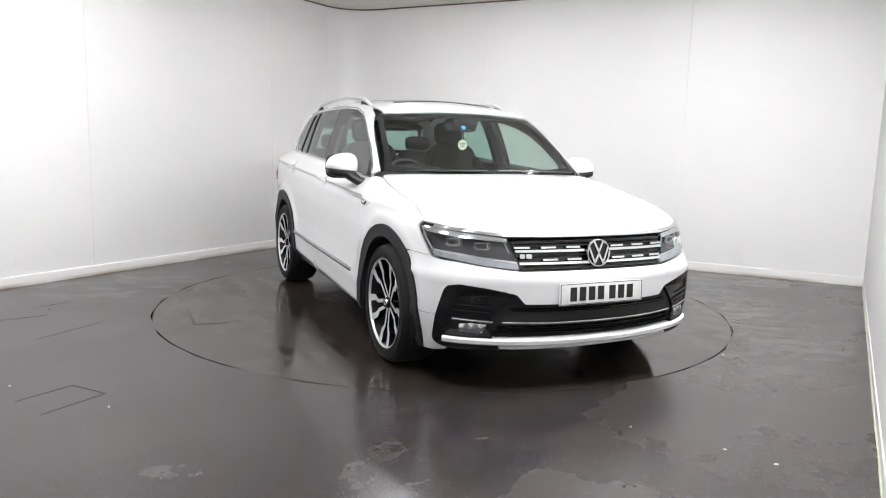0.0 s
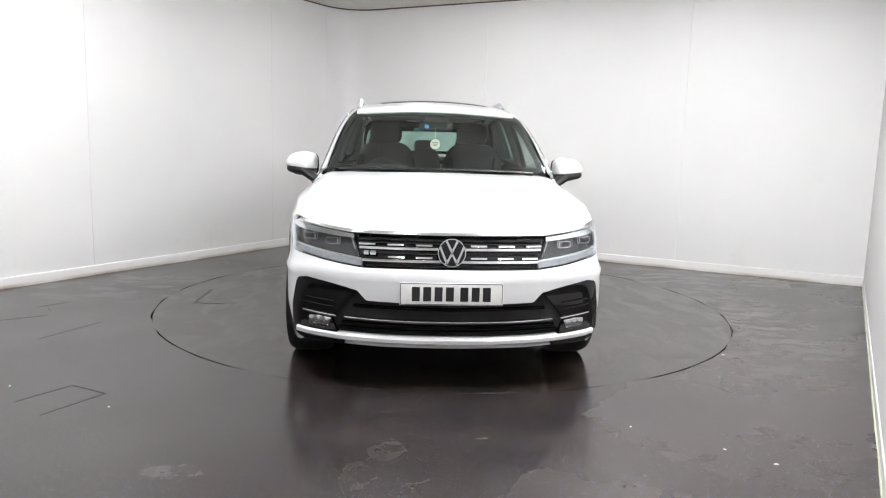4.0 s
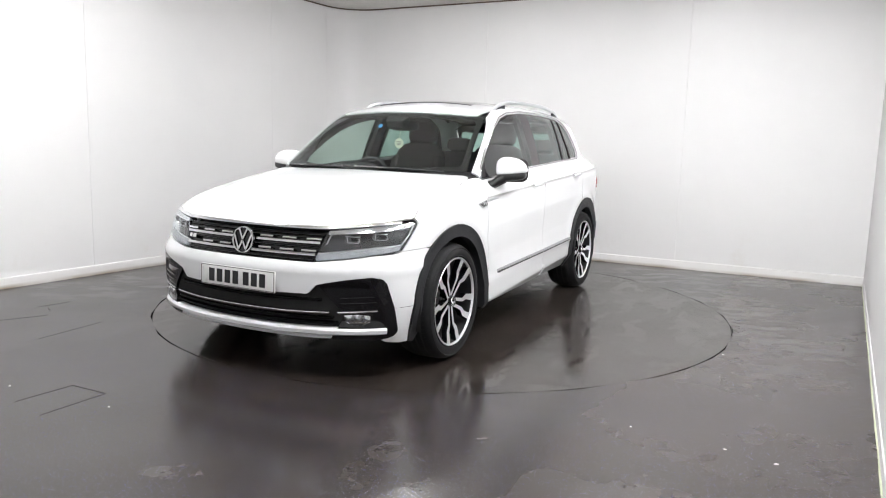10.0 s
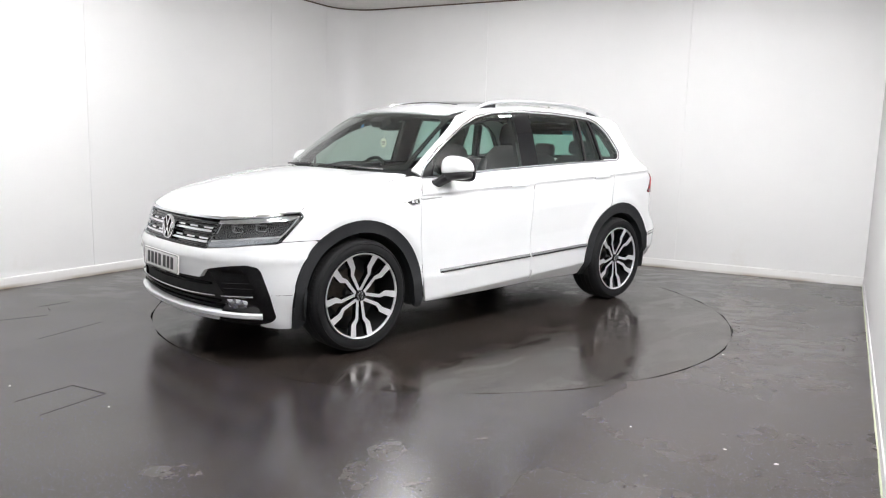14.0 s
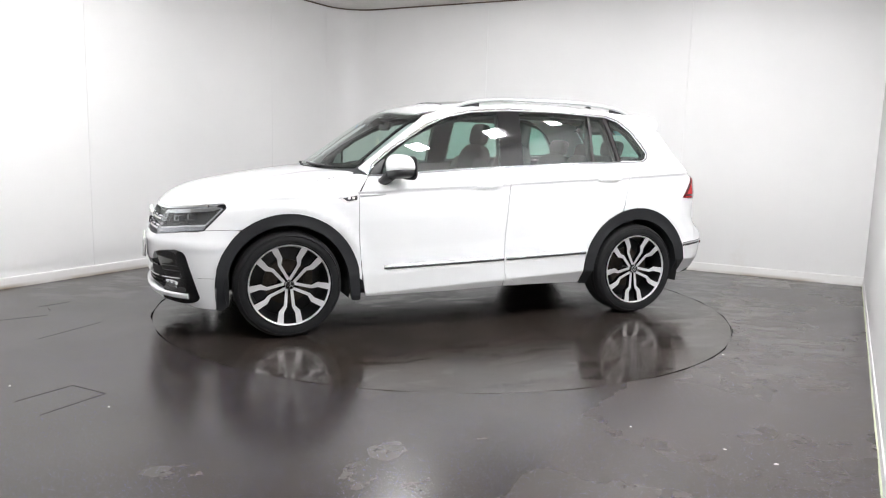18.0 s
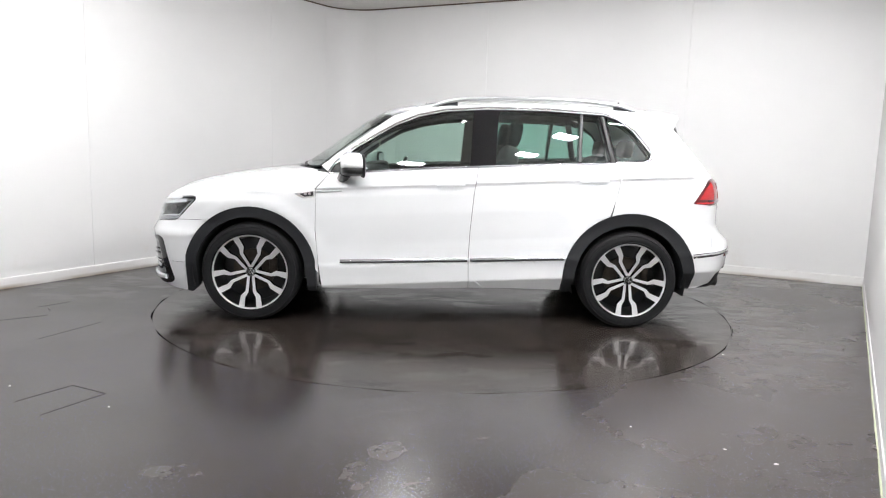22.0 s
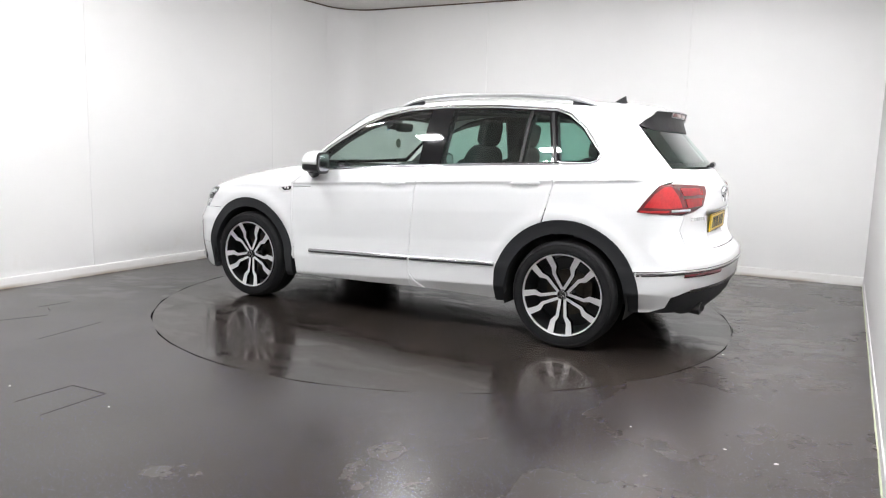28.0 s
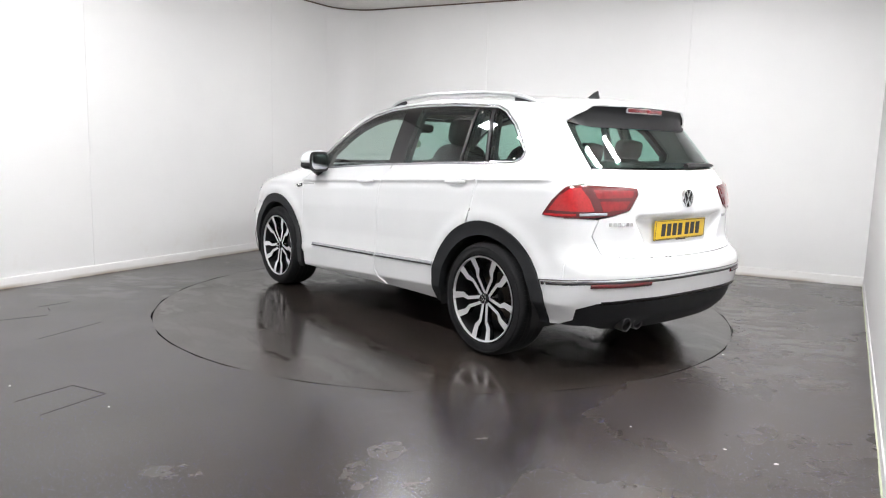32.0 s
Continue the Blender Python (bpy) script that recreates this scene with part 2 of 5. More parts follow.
def add_cushion(bm, size, at, power=0.45, turn=None, n=14):
    """A puffed block: a superellipsoid."""
    g = bmesh.ops.create_uvsphere(bm, u_segments=n * 2, v_segments=n, radius=1.0)
    sg = lambda a: math.copysign(abs(a) ** power, a)
    for v in g["verts"]:
        x, y, z = v.co
        v.co = Vector((sg(x) * size[0] / 2, sg(y) * size[1] / 2, sg(z) * size[2] / 2))
    m = Matrix.Translation(at) @ (turn if turn is not None else Matrix.Identity(4))
    bmesh.ops.transform(bm, matrix=m, verts=g["verts"])
    return bm


def add_lathe(bm, profile, n=48, start=0.0, end=360.0, cap=False):
    """Turns a profile of (radius, y) round the y axis."""
    whole = abs(end - start) >= 360
    steps = n if whole else n + 1
    rings = []
    for i in range(steps):
        a = radians(start + (end - start) * i / n)
        rings.append([bm.verts.new((r * math.cos(a), y, r * math.sin(a))) for r, y in profile])
    for i in range(n):
        a, b = rings[i], rings[(i + 1) % steps]
        for k in range(len(profile) - 1):
            bm.faces.new((a[k], b[k], b[k + 1], a[k + 1]))
    return bm


def add_tube(bm, pts, r, n=8, closed=False, flat=1.0):
    """A round rod along a line of points; r may be a list."""
    pts = [Vector(p) for p in pts]
    rings = []
    count = len(pts)
    for i, p in enumerate(pts):
        a = pts[(i - 1) % count] if (closed or i) else p
        b = pts[(i + 1) % count] if (closed or i < count - 1) else p
        t = (b - a).normalized()
        side = t.cross(Vector((0, 0, 1)))
        side = side.normalized() if side.length > 1e-4 else Vector((1, 0, 0))
        up = side.cross(t)
        rr = r[i] if isinstance(r, (list, tuple)) else r
        rings.append([bm.verts.new(p + (side * math.cos(q) + up * math.sin(q) * flat) * rr) for q in [2 * math.pi * k / n for k in range(n)]])
    for i in range(count if closed else count - 1):
        a, b = rings[i], rings[(i + 1) % count]
        for k in range(n):
            bm.faces.new((a[k], a[(k + 1) % n], b[(k + 1) % n], b[k]))
    if not closed:
        bm.faces.new(rings[0])
        bm.faces.new(rings[-1][::-1])
    return bm


def add_prism(bm, outline, depth, place, top=0, side=0):
    """Extrudes a flat outline (2D) by depth along z and puts it at the pose; top and side pick materials."""
    low = [bm.verts.new(place @ Vector((x, y, -depth))) for x, y in outline]
    high = [bm.verts.new(place @ Vector((x, y, 0))) for x, y in outline]
    f = bm.faces.new(high)
    f.material_index = top
    bm.faces.new(low[::-1]).material_index = side
    n = len(outline)
    for i in range(n):
        bm.faces.new((low[i], low[(i + 1) % n], high[(i + 1) % n], high[i])).material_index = side
    return bm


# ---- the studio
def slab(name, pts, z0, z1, material, kind="structure"):
    """An upright sheet between two lines of plan points, or a flat plate: an outline pulled up from z0 to z1."""
    bm = bmesh.new()
    low = [bm.verts.new((p.x, p.y, z0)) for p in pts]
    high = [bm.verts.new((p.x, p.y, z1)) for p in pts]
    n = len(pts)
    bm.faces.new(low)
    bm.faces.new(high)
    for i in range(n):
        bm.faces.new((low[i], low[(i + 1) % n], high[(i + 1) % n], high[i]))
    ob = finish(name, bm, material, angle=25)
    if kind:
        tagged(ob, kind=kind)
    return ob


def band(path, thick):
    """The outline of a strip along a plan path, thickened to its outside."""
    out = []
    for i, p in enumerate(path):
        a, b = path[max(i - 1, 0)], path[min(i + 1, len(path) - 1)]
        d = Vector((b[0] - a[0], b[1] - a[1])).normalized()
        out.append((p[0] - d.y * thick, p[1] + d.x * thick))
    return [rv(*p) for p in path] + [rv(*p) for p in reversed(out)]


def build_floor():
    n = 160
    ring = [Vector(((DISC_R + 0.014) * math.cos(2 * math.pi * i / n), (DISC_R + 0.014) * math.sin(2 * math.pi * i / n))) for i in range(n)]
    room = [rv(U_LEFT - 0.1, V_FRONT - 0.1), rv(3.4, V_FRONT - 0.1), rv(3.5, V_BACK + 0.1), rv(U_LEFT - 0.1, V_BACK + 0.1)]
    edge = []
    for a, b in zip(room, room[1:] + room[:1]):
        edge += [(a + (b - a) * (i / 12)).to_2d() for i in range(12)]
    pts = ring + edge
    cons = [(i, (i + 1) % n) for i in range(n)] + [(n + i, n + (i + 1) % len(edge)) for i in range(len(edge))]
    v, _, f, *_ = triangulate(pts, cons)
    faces = [q for q in f if sum((Vector(v[i]) for i in q), Vector((0, 0))).length / len(q) > DISC_R]
    verts = [(p[0], p[1], 0.0) for p in v]
    base = len(verts)
    verts += [(p.x, p.y, -0.05) for p in ring]
    faces += [(i, (i + 1) % n, base + (i + 1) % n, base + i) for i in range(n)]
    tagged(mesh_object("floor", verts, faces, FLOOR), "dark grey speckled resin floor, partly wet", "floor", kind="structure")
    pit = [Vector((2.6 * math.cos(2 * math.pi * i / 64), 2.6 * math.sin(2 * math.pi * i / 64), 0)) for i in range(64)]
    slab("floor_pit", pit, -0.09, -0.051, SHADOW)


def triangulate(pts, cons):
    return delaunay_2d_cdt(pts, cons, [], 0, 1e-6)


def build_turntable():
    bm = bmesh.new()
    prof = [(0.001, 0.0), (1.2, 0.0), (DISC_R - 0.0008, 0.0), (DISC_R, -0.0008), (DISC_R, -0.05), (0.001, -0.05)]
    add_lathe(bm, prof, 160)
    bmesh.ops.rotate(bm, verts=bm.verts, matrix=Matrix.Rotation(radians(90), 3, "X"))
    ob = finish("turntable", bm, DISC, angle=40)
    tagged(ob, "round dark resin turntable set flush in the floor", "turntable", kind="structure")

    # an L-shaped cut in the disc's covering, placed for the clip's start
    bm = bmesh.new()
    a, b, c = Vector((-1.92, -0.48, 0)), Vector((-1.71, -0.95, 0)), Vector((-1.49, -0.88, 0))
    for p, q, w in ((a, b, 0.016), (b, c, 0.012)):
        d = q - p
        add_box(bm, (d.length, w, 0.002), (p + q) / 2 + Vector((0, 0, 0.0006)), turn=Matrix.Rotation(math.atan2(d.y, d.x), 4, "Z"))
    bmesh.ops.rotate(bm, verts=bm.verts, matrix=Matrix.Rotation(radians(65.3), 3, "Z"))
    finish("cut_seam", bm, SEAM, ob, "dark L-shaped cut in the covering")
    return ob


def build_studio():
    rc = 0.42
    joints_l = [V_FRONT, -3.22, -0.78, 1.54, V_BACK - rc]
    for name, runs in (("wall_left", [[(U_LEFT, a + 0.0012), (U_LEFT, b - 0.0012)] for a, b in zip(joints_l, joints_l[1:])]),
                       ("wall_back", [[(a + 0.0012, V_BACK), (b - 0.0012, V_BACK)] for a, b in ((U_LEFT + rc, -0.97), (-0.97, 1.35), (1.35, U_RIGHT))])):
        a, b = runs[0][0], runs[-1][-1]
        off = (-0.012, 0) if name == "wall_left" else (0, 0.012)
        body = slab(name, band([(a[0] + off[0], a[1] + off[1]), (b[0] + off[0], b[1] + off[1])], 0.12), 0.0, TOP, WALL)
        tagged(body, "smooth white wall of large sheets", "wall")
        for r in runs:
            s = slab("wall_sheet", band(r, 0.0105), 0.0, SHEET_TOP, WALL, "")
            s.parent = body
    arc = [(U_LEFT + rc - rc * math.cos(radians(6 * i)), V_BACK - rc + rc * math.sin(radians(6 * i))) for i in range(16)]
    tagged(slab("wall_corner", band(arc, 0.0105), 0.0, SHEET_TOP, WALL), "smooth white rounded wall corner", "wall")
    arc2 = [(U_LEFT + rc - (rc + 0.012) * math.cos(radians(6 * i)), V_BACK - rc + (rc + 0.012) * math.sin(radians(6 * i))) for i in range(16)]
    tagged(slab("wall_corner_upper", band(arc2, 0.12), 0.0, TOP, WALL), "white wall strip under the ceiling", "wall")
    vr = V_FRONT - 0.05
    tagged(slab("wall_right", band([(U_RIGHT, V_BACK + 0.05), (u_right(vr), vr)], 0.12), 0.0, TOP, SHADED_WALL), "plain side wall, its shade put into a greyer colour", "wall")
    tagged(slab("wall_front", band([(3.1, V_FRONT), (U_LEFT - 0.1, V_FRONT)], 0.12), 0.0, TOP, WALL), "plain white wall", "wall")

    # skirting boards
    path = [(U_LEFT, V_FRONT), (U_LEFT, V_BACK - rc)] + arc[1:] + [(U_RIGHT - 0.005, V_BACK)]
    inner = band(path, -0.018)
    half = len(path)
    bm = bmesh.new()
    rows = []
    for i in range(half):
        w, r = inner[i], inner[-1 - i]
        o = (r - w)
        rows.append([bm.verts.new(w + o * s + Vector((0, 0, z))) for s, z in ((-0.1, 0.0), (1.0, 0.0), (1.0, 0.075), (0.75, 0.088), (-0.1, 0.090))])
    for a, b in zip(rows, rows[1:]):
        for k in range(4):
            bm.faces.new((a[k], a[k + 1], b[k + 1], b[k]))
    tagged(finish("baseboard", bm, SKIRT, angle=30), "low white skirting board, stained brown at the floor", "baseboard", kind="structure")
    bm = bmesh.new()
    a, b = rv(u_right(V_BACK - 0.02) - 0.001, V_BACK - 0.02), rv(u_right(vr) - 0.001, vr)
    d = b - a
    turn = Matrix.Rotation(math.atan2(d.y, d.x), 4, "Z")
    add_box(bm, (d.length, 0.014, 0.07), (a + b) / 2 + Vector((0, 0, 0.035)), 0.002, 1, turn)
    tagged(finish("baseboard_right", bm, SHADED_WALL, angle=30), "low white skirting board along the side wall, greyed for shade", "baseboard", kind="structure")
    bm = bmesh.new()
    inward = rv(-0.009, 0)
    pts = [a + (b - a) * (i / 60) + inward + Vector((0.003 * noise.noise((i * 0.7, 0, 0)), 0, 0.005)) for i in range(61)]
    add_tube(bm, pts, [0.005 + 0.003 * noise.noise((i * 1.3, 4, 0)) for i in range(61)], 6)
    tagged(finish("sealant_bead", bm, SEAL), "uneven pale green bead of sealant", "sealant", kind="structure")

    # ceiling, its dark edge and the light panels, two of them unseen fill
    room = [rv(U_LEFT - 0.2, V_FRONT - 0.2), rv(3.4, V_FRONT - 0.2), rv(3.5, V_BACK + 0.2), rv(U_LEFT - 0.2, V_BACK + 0.2)]
    tagged(slab("ceiling", room, TOP, TOP + 0.1, CEIL), "off-white tiled ceiling", "ceiling")
    edge = [(U_LEFT - 0.012, V_FRONT), (U_LEFT - 0.012, V_BACK - rc)] + arc2[1:] + [(U_RIGHT - 0.01, V_BACK + 0.012)]
    tagged(slab("ceiling_trim", band(edge, -0.014), TOP - 0.014, TOP - 0.001, TRIM_DARK), "thin dark trim along the ceiling", "trim")
    first = None
    for u, v in PANELS:
        m = Matrix.Translation(rv(u, v, TOP)) @ Matrix.Rotation(math.atan2(RU.y, RU.x), 4, "Z")
        if first is None:
            bm = bmesh.new()
            for x, y, sx, sy in ((0, 0.09, 0.34, 0.02), (0, -0.09, 0.34, 0.02), (0.16, 0, 0.02, 0.16), (-0.16, 0, 0.02, 0.16)):
                add_box(bm, (sx, sy, 0.03), (x, y, -0.016), 0.002)
            first = finish("ceiling_light", bm, ALU)
            tagged(first, "small bright white ceiling light panel, two of ten added as fill", "light", "ceiling lights")
            g = bmesh.new()
            add_box(g, (0.30, 0.16, 0.030), (0, 0, -0.031), 0.004, 1)
            finish("diffuser", g, LAMP, first)
            first.matrix_basis = m
        else:
            copy_thing(first, m)
    bm = bmesh.new()
    add_lathe(bm, [(0.036, 0.0), (0.036, -0.02), (0.046, -0.02), (0.048, -0.016), (0.048, 0.0)], 24)
    turn = Matrix.Rotation(radians(90), 4, "X")
    bmesh.ops.transform(bm, matrix=turn, verts=bm.verts)
    spot = finish("ceiling_spot", bm, ALU)
    tagged(spot, "small round white spotlight in the ceiling", "light", "ceiling lights")
    bm = bmesh.new()
    add_lathe(bm, [(0.001, -0.010), (0.035, -0.010)], 20)
    bmesh.ops.transform(bm, matrix=turn, verts=bm.verts)
    finish("diffuser", bm, LAMP, spot)
    spot.matrix_basis = Matrix.Translation(rv(1.0, -1.6, TOP))


# first eight follow window reflections; last two are unseen, added to light the back
PANELS = ((2.55, 0.1), (2.45, -0.65), (2.3, -1.5), (2.3, -2.3), (1.26, -3.3), (0.05, -3.0), (-1.3, -2.35), (-1.7, -1.6), (-0.85, 0.95), (1.4, 1.1))


def build_floor_marks():
    def line(bm, p, q, w):
        d = q - p
        add_box(bm, (d.length, w, 0.002), (p + q) / 2 + Vector((0, 0, 0.0006)), turn=Matrix.Rotation(math.atan2(d.y, d.x), 4, "Z"))

    bm = bmesh.new()
    a, b, c, d = Vector((-2.04, -2.50, 0)), Vector((-1.89, -2.25, 0)), Vector((-1.67, -2.355, 0)), Vector((-1.83, -2.66, 0))
    line(bm, a, b, 0.0032)
    line(bm, c, d, 0.0036)
    line(bm, b, c, 0.002)
    tagged(finish("floor_patch_seam", bm, SEAM), "thin dark seams of a square floor patch", "floor seam", kind="structure")
    bm = bmesh.new()
    line(bm, Vector((-3.0, -0.56, 0)), Vector((-2.87, -0.37, 0)), 0.012)
    line(bm, Vector((-2.93, -0.57, 0)), Vector((-2.86, -0.67, 0)), 0.008)
    line(bm, Vector((-2.53, -1.42, 0)), Vector((-2.35, -0.96, 0)), 0.001)
    line(bm, Vector((-3.03, -0.99, 0)), Vector((-2.80, -0.81, 0)), 0.0015)
    tagged(finish("floor_scratch", bm, SEAM), "short dark scratch in the floor", "scratch", kind="structure")
    for i, (x, y, s) in enumerate(((1.24, -2.84, 0.007), (1.40, -2.98, 0.009), (-1.57, -2.54, 0.005), (0.89, -2.61, 0.005), (-2.19, -2.29, 0.005), (1.79, -1.36, 0.006))):
        bm = bmesh.new()
        bmesh.ops.create_icosphere(bm, subdivisions=1, radius=s)
        for v in bm.verts:
            v.co = Vector((v.co.x * 1.3, v.co.y * (0.6 + 0.1 * i), v.co.z * 0.35)) + Vector(noise.noise_vector(v.co * 200)) * s * 0.3
        ob = finish("chip", bm, PLATE_W)
        ob.location = (x, y, s * 0.35)
        tagged(ob, "tiny white chip lying on the floor", "chip", "chips on the floor")


# ---- the car's body as one smooth form; x forward, y to its left, z up, from the middle of the wheelbase
def smooth_table(xs, ys, blur, lo, hi, n=1200):
    g = np.linspace(lo, hi, n)
    v = np.interp(g, xs, ys)
    k = max(1, int(blur / (hi - lo) * n))
    w = np.exp(-0.5 * (np.arange(-3 * k, 3 * k + 1) / k) ** 2)
    pad = np.concatenate([np.full(3 * k, v[0]), v, np.full(3 * k, v[-1])])
    return g, np.convolve(pad, w / w.sum(), "valid")


# the flank's section: sill, doors with their crease, shoulder, and the slightly domed side glass
GLASS_H = [0.09 + 0.01 * i for i in range(63)]
SIDE_TAB = smooth_table([-0.80, -0.745, -0.69, -0.62, -0.555, -0.52, -0.40, -0.2, -0.06, -0.024, -0.010, 0, 0.02] + GLASS_H,
                        [0.832, 0.866, 0.902, 0.903, 0.907, 0.899, 0.893, 0.899, 0.893, 0.884, 0.885, 0.897, 0.877] + [0.803 - 0.28 * (h - 0.09) - 0.20 * (h - 0.09) ** 2 for h in GLASS_H], 0.006, -0.9, 0.9)
NOSE_TAB = smooth_table([0.15, 0.20, 0.24, 0.35, 0.45, 0.60, 0.65, 0.72, 0.80, 0.86, 0.95], [2.04, 2.115, 2.170, 2.185, 2.195, 2.200, 2.180, 2.150, 2.135, 2.11, 2.00], 0.018, 0.1, 1.2)
TAIL_TAB = smooth_table([0.15, 0.22, 0.32, 0.45, 0.58, 0.63, 0.68, 0.74, 0.95, 1.05, 1.10, 1.16, 1.47, 1.6],
                        [1.98, 2.08, 2.18, 2.225, 2.242, 2.230, 2.165, 2.135, 2.130, 2.110, 2.062, 2.015, 1.73, 1.61], 0.016, 0.1, 1.7)
TOP_TAB = smooth_table([-2.3, 0.8, 1.0, 1.2, 1.4, 1.6, 1.8, 1.95, 2.05, 2.10, 2.13, 2.17, 2.3], [1.18, 1.115, 1.108, 1.088, 1.06, 1.028, 0.985, 0.945, 0.908, 0.88, 0.85, 0.79, 0.60], 0.03, -2.4, 2.5)
ROOF_TAB = smooth_table([-2.2, -1.9, -1.7, -1.3, -0.9, -0.4, 0.0, 0.2, 0.4, 0.6], [1.53, 1.555, 1.575, 1.608, 1.630, 1.632, 1.610, 1.583, 1.548, 1.47], 0.06, -2.3, 1.0)
FLANK_TAB = smooth_table([0.15, 0.25, 0.30, 0.41, 0.50, 0.60, 0.70, 0.80], [0.848, 0.860, 0.872, 0.895, 0.892, 0.888, 0.885, 0.885], 0.008, 0.1, 0.9)
FRONT_WHEEL, REAR_WHEEL, AXLE_Z = 1.3405, -1.3405, 0.348


def smax(a, b, k):
    h = np.maximum(k - np.abs(a - b), 0) / k
    return np.maximum(a, b) + h * h * k * 0.25


def side_y(x, z):
    h = z - (1.0 - 0.055 * x)
    y = np.interp(h, *SIDE_TAB)
    ahead = np.clip((x - 1.45) / 0.28, 0, 1)
    ahead = ahead * ahead * (3 - 2 * ahead) * np.clip((0.80 - z) / 0.12, 0, 1)
    y = y + ahead * (np.interp(z, *FLANK_TAB) - y)
    y = y - (0.13 - 0.06 * np.clip((0.75 - z) / 0.15, 0, 1)) * np.maximum(0, x - 1.2) ** 2 - 0.10 * np.maximum(0, -x - 1.2) ** 2
    y = y - 0.040 * np.clip((-x - 0.3) / 1.2, 0, 1.4) ** 2 * np.clip((h - 0.02) / 0.1, 0, 1)
    for wx in (FRONT_WHEEL, REAR_WHEEL):
        r = np.hypot(x - wx, z - AXLE_Z)
        y = y + 0.012 * np.exp(-((r - 0.50) / 0.05) ** 2) * np.clip((z - 0.4) / 0.2, 0, 1)
    return y


def cabin(x, y, z):
    y = np.abs(y)
    bend = 0.36 * y ** 2
    s = y - side_y(x, z)
    ws = (x - (1.08 - 1.42 * (np.maximum(z, 1.0) - 1.10) - bend)) * 0.6
    rw = (-x - (np.interp(z, *TAIL_TAB) - 0.12 * y ** 2 - 0.31 * y ** 4)) * 0.75
    top = z - (np.interp(x, *ROOF_TAB) - 0.045 * (y / 0.55) ** 2)
    return smax(smax(smax(s, top, 0.10), ws, 0.05), rw, 0.06)


def hull(x, y, z):
    y = np.abs(y)
    s = y - side_y(x, z)
    nose = x - (np.interp(z, *NOSE_TAB) - 0.15 * y ** 2 - 0.30 * y ** 4)
    tail = -x - (np.interp(z, *TAIL_TAB) - 0.12 * y ** 2 - 0.31 * y ** 4)
    lat = 0.030 + 0.05 * np.clip(x - 1.0, 0, 1.2)
    top = z - (np.interp(x, *TOP_TAB) - lat * (y / 0.7) ** 2)
    return smax(smax(smax(s, nose, 0.10), tail, 0.09), top, 0.10)


def body(x, y, z):
    return np.minimum(hull(x, y, z), cabin(x, y, z))


HANDLES = ((-0.055, 1.000), (-1.060, 1.050))


def door_form(x, y, z):
    """The body with a shallow bowl behind each door handle."""
    dent = 0.0
    for hx, hz in HANDLES:
        dent = dent + 0.016 * np.exp(-(((x - hx) / 0.085) ** 2 + ((z - hz) / 0.040) ** 2) ** 1.5)
    return body(x, y, z) + dent * (np.abs(y) > 0.6)


def normal_at(p, fn=body, e=0.006):
    g = np.stack([fn(p[:, 0] + e * (i == 0), p[:, 1] + e * (i == 1), p[:, 2] + e * (i == 2)) - fn(p[:, 0] - e * (i == 0), p[:, 1] - e * (i == 1), p[:, 2] - e * (i == 2)) for i in range(3)], 1)
    return g / np.maximum(np.linalg.norm(g, axis=1, keepdims=True), 1e-9)


# ways to lay a flat outline onto the form: each gives the start and the end of a ray from inside to outside
def rays(kind, q):
    a, b = q[:, 0], q[:, 1]
    o = np.zeros_like(a)
    if kind == "side":
        return np.stack([a, o + 0.15, b], 1), np.stack([a, o + 1.3, b], 1)
    if kind == "front":
        return np.stack([o - 0.2, a, b], 1), np.stack([o + 2.7, a, b], 1)
    if kind == "rear":
        return np.stack([o - 1.0, a, b], 1), np.stack([o - 2.8, a, b], 1)
    if kind == "top":
        return np.stack([a, b, o + 0.6], 1), np.stack([a, b, o + 1.9], 1)
    if kind in ("nose", "tail"):
        sg = 1 if kind == "nose" else -1
        c, s = np.cos(a / 0.9), np.sin(a / 0.9)
        cx = 1.2
        return np.stack([sg * (cx + 0.1 * c), 0.1 * s, b], 1), np.stack([sg * (cx + 1.6 * c), 1.6 * s, b], 1)
    if kind == "hood":
        c, s = np.cos(a / 0.8), np.sin(a / 0.8)
        return np.stack([1.15 + 0.05 * c, b, 0.55 + 0.05 * s], 1), np.stack([1.15 + 1.4 * c, b, 0.55 + 1.4 * s], 1)
    c, s = np.cos(b / 0.5), np.sin(b / 0.5)
    return np.stack([a, 0.35 + 0.05 * c, 0.6 + 0.05 * s], 1), np.stack([a, 0.35 + 1.2 * c, 0.6 + 1.2 * s], 1)


def flat(kind, p):
    """The flat coordinates of points in space."""
    p = np.atleast_2d(np.asarray(p, float))
    x, y, z = p.T
    if kind == "side":
        return np.stack([x, z], 1)
    if kind in ("front", "rear"):
        return np.stack([y, z], 1)
    if kind == "top":
        return np.stack([x, y], 1)
    if kind in ("nose", "tail"):
        sg = 1 if kind == "nose" else -1
        return np.stack([np.arctan2(y, sg * x - 1.2) * 0.9, z], 1)
    if kind == "hood":
        return np.stack([np.arctan2(z - 0.55, x - 1.15) * 0.8, y], 1)
    return np.stack([x, np.arctan2(z - 0.6, y - 0.35) * 0.5], 1)


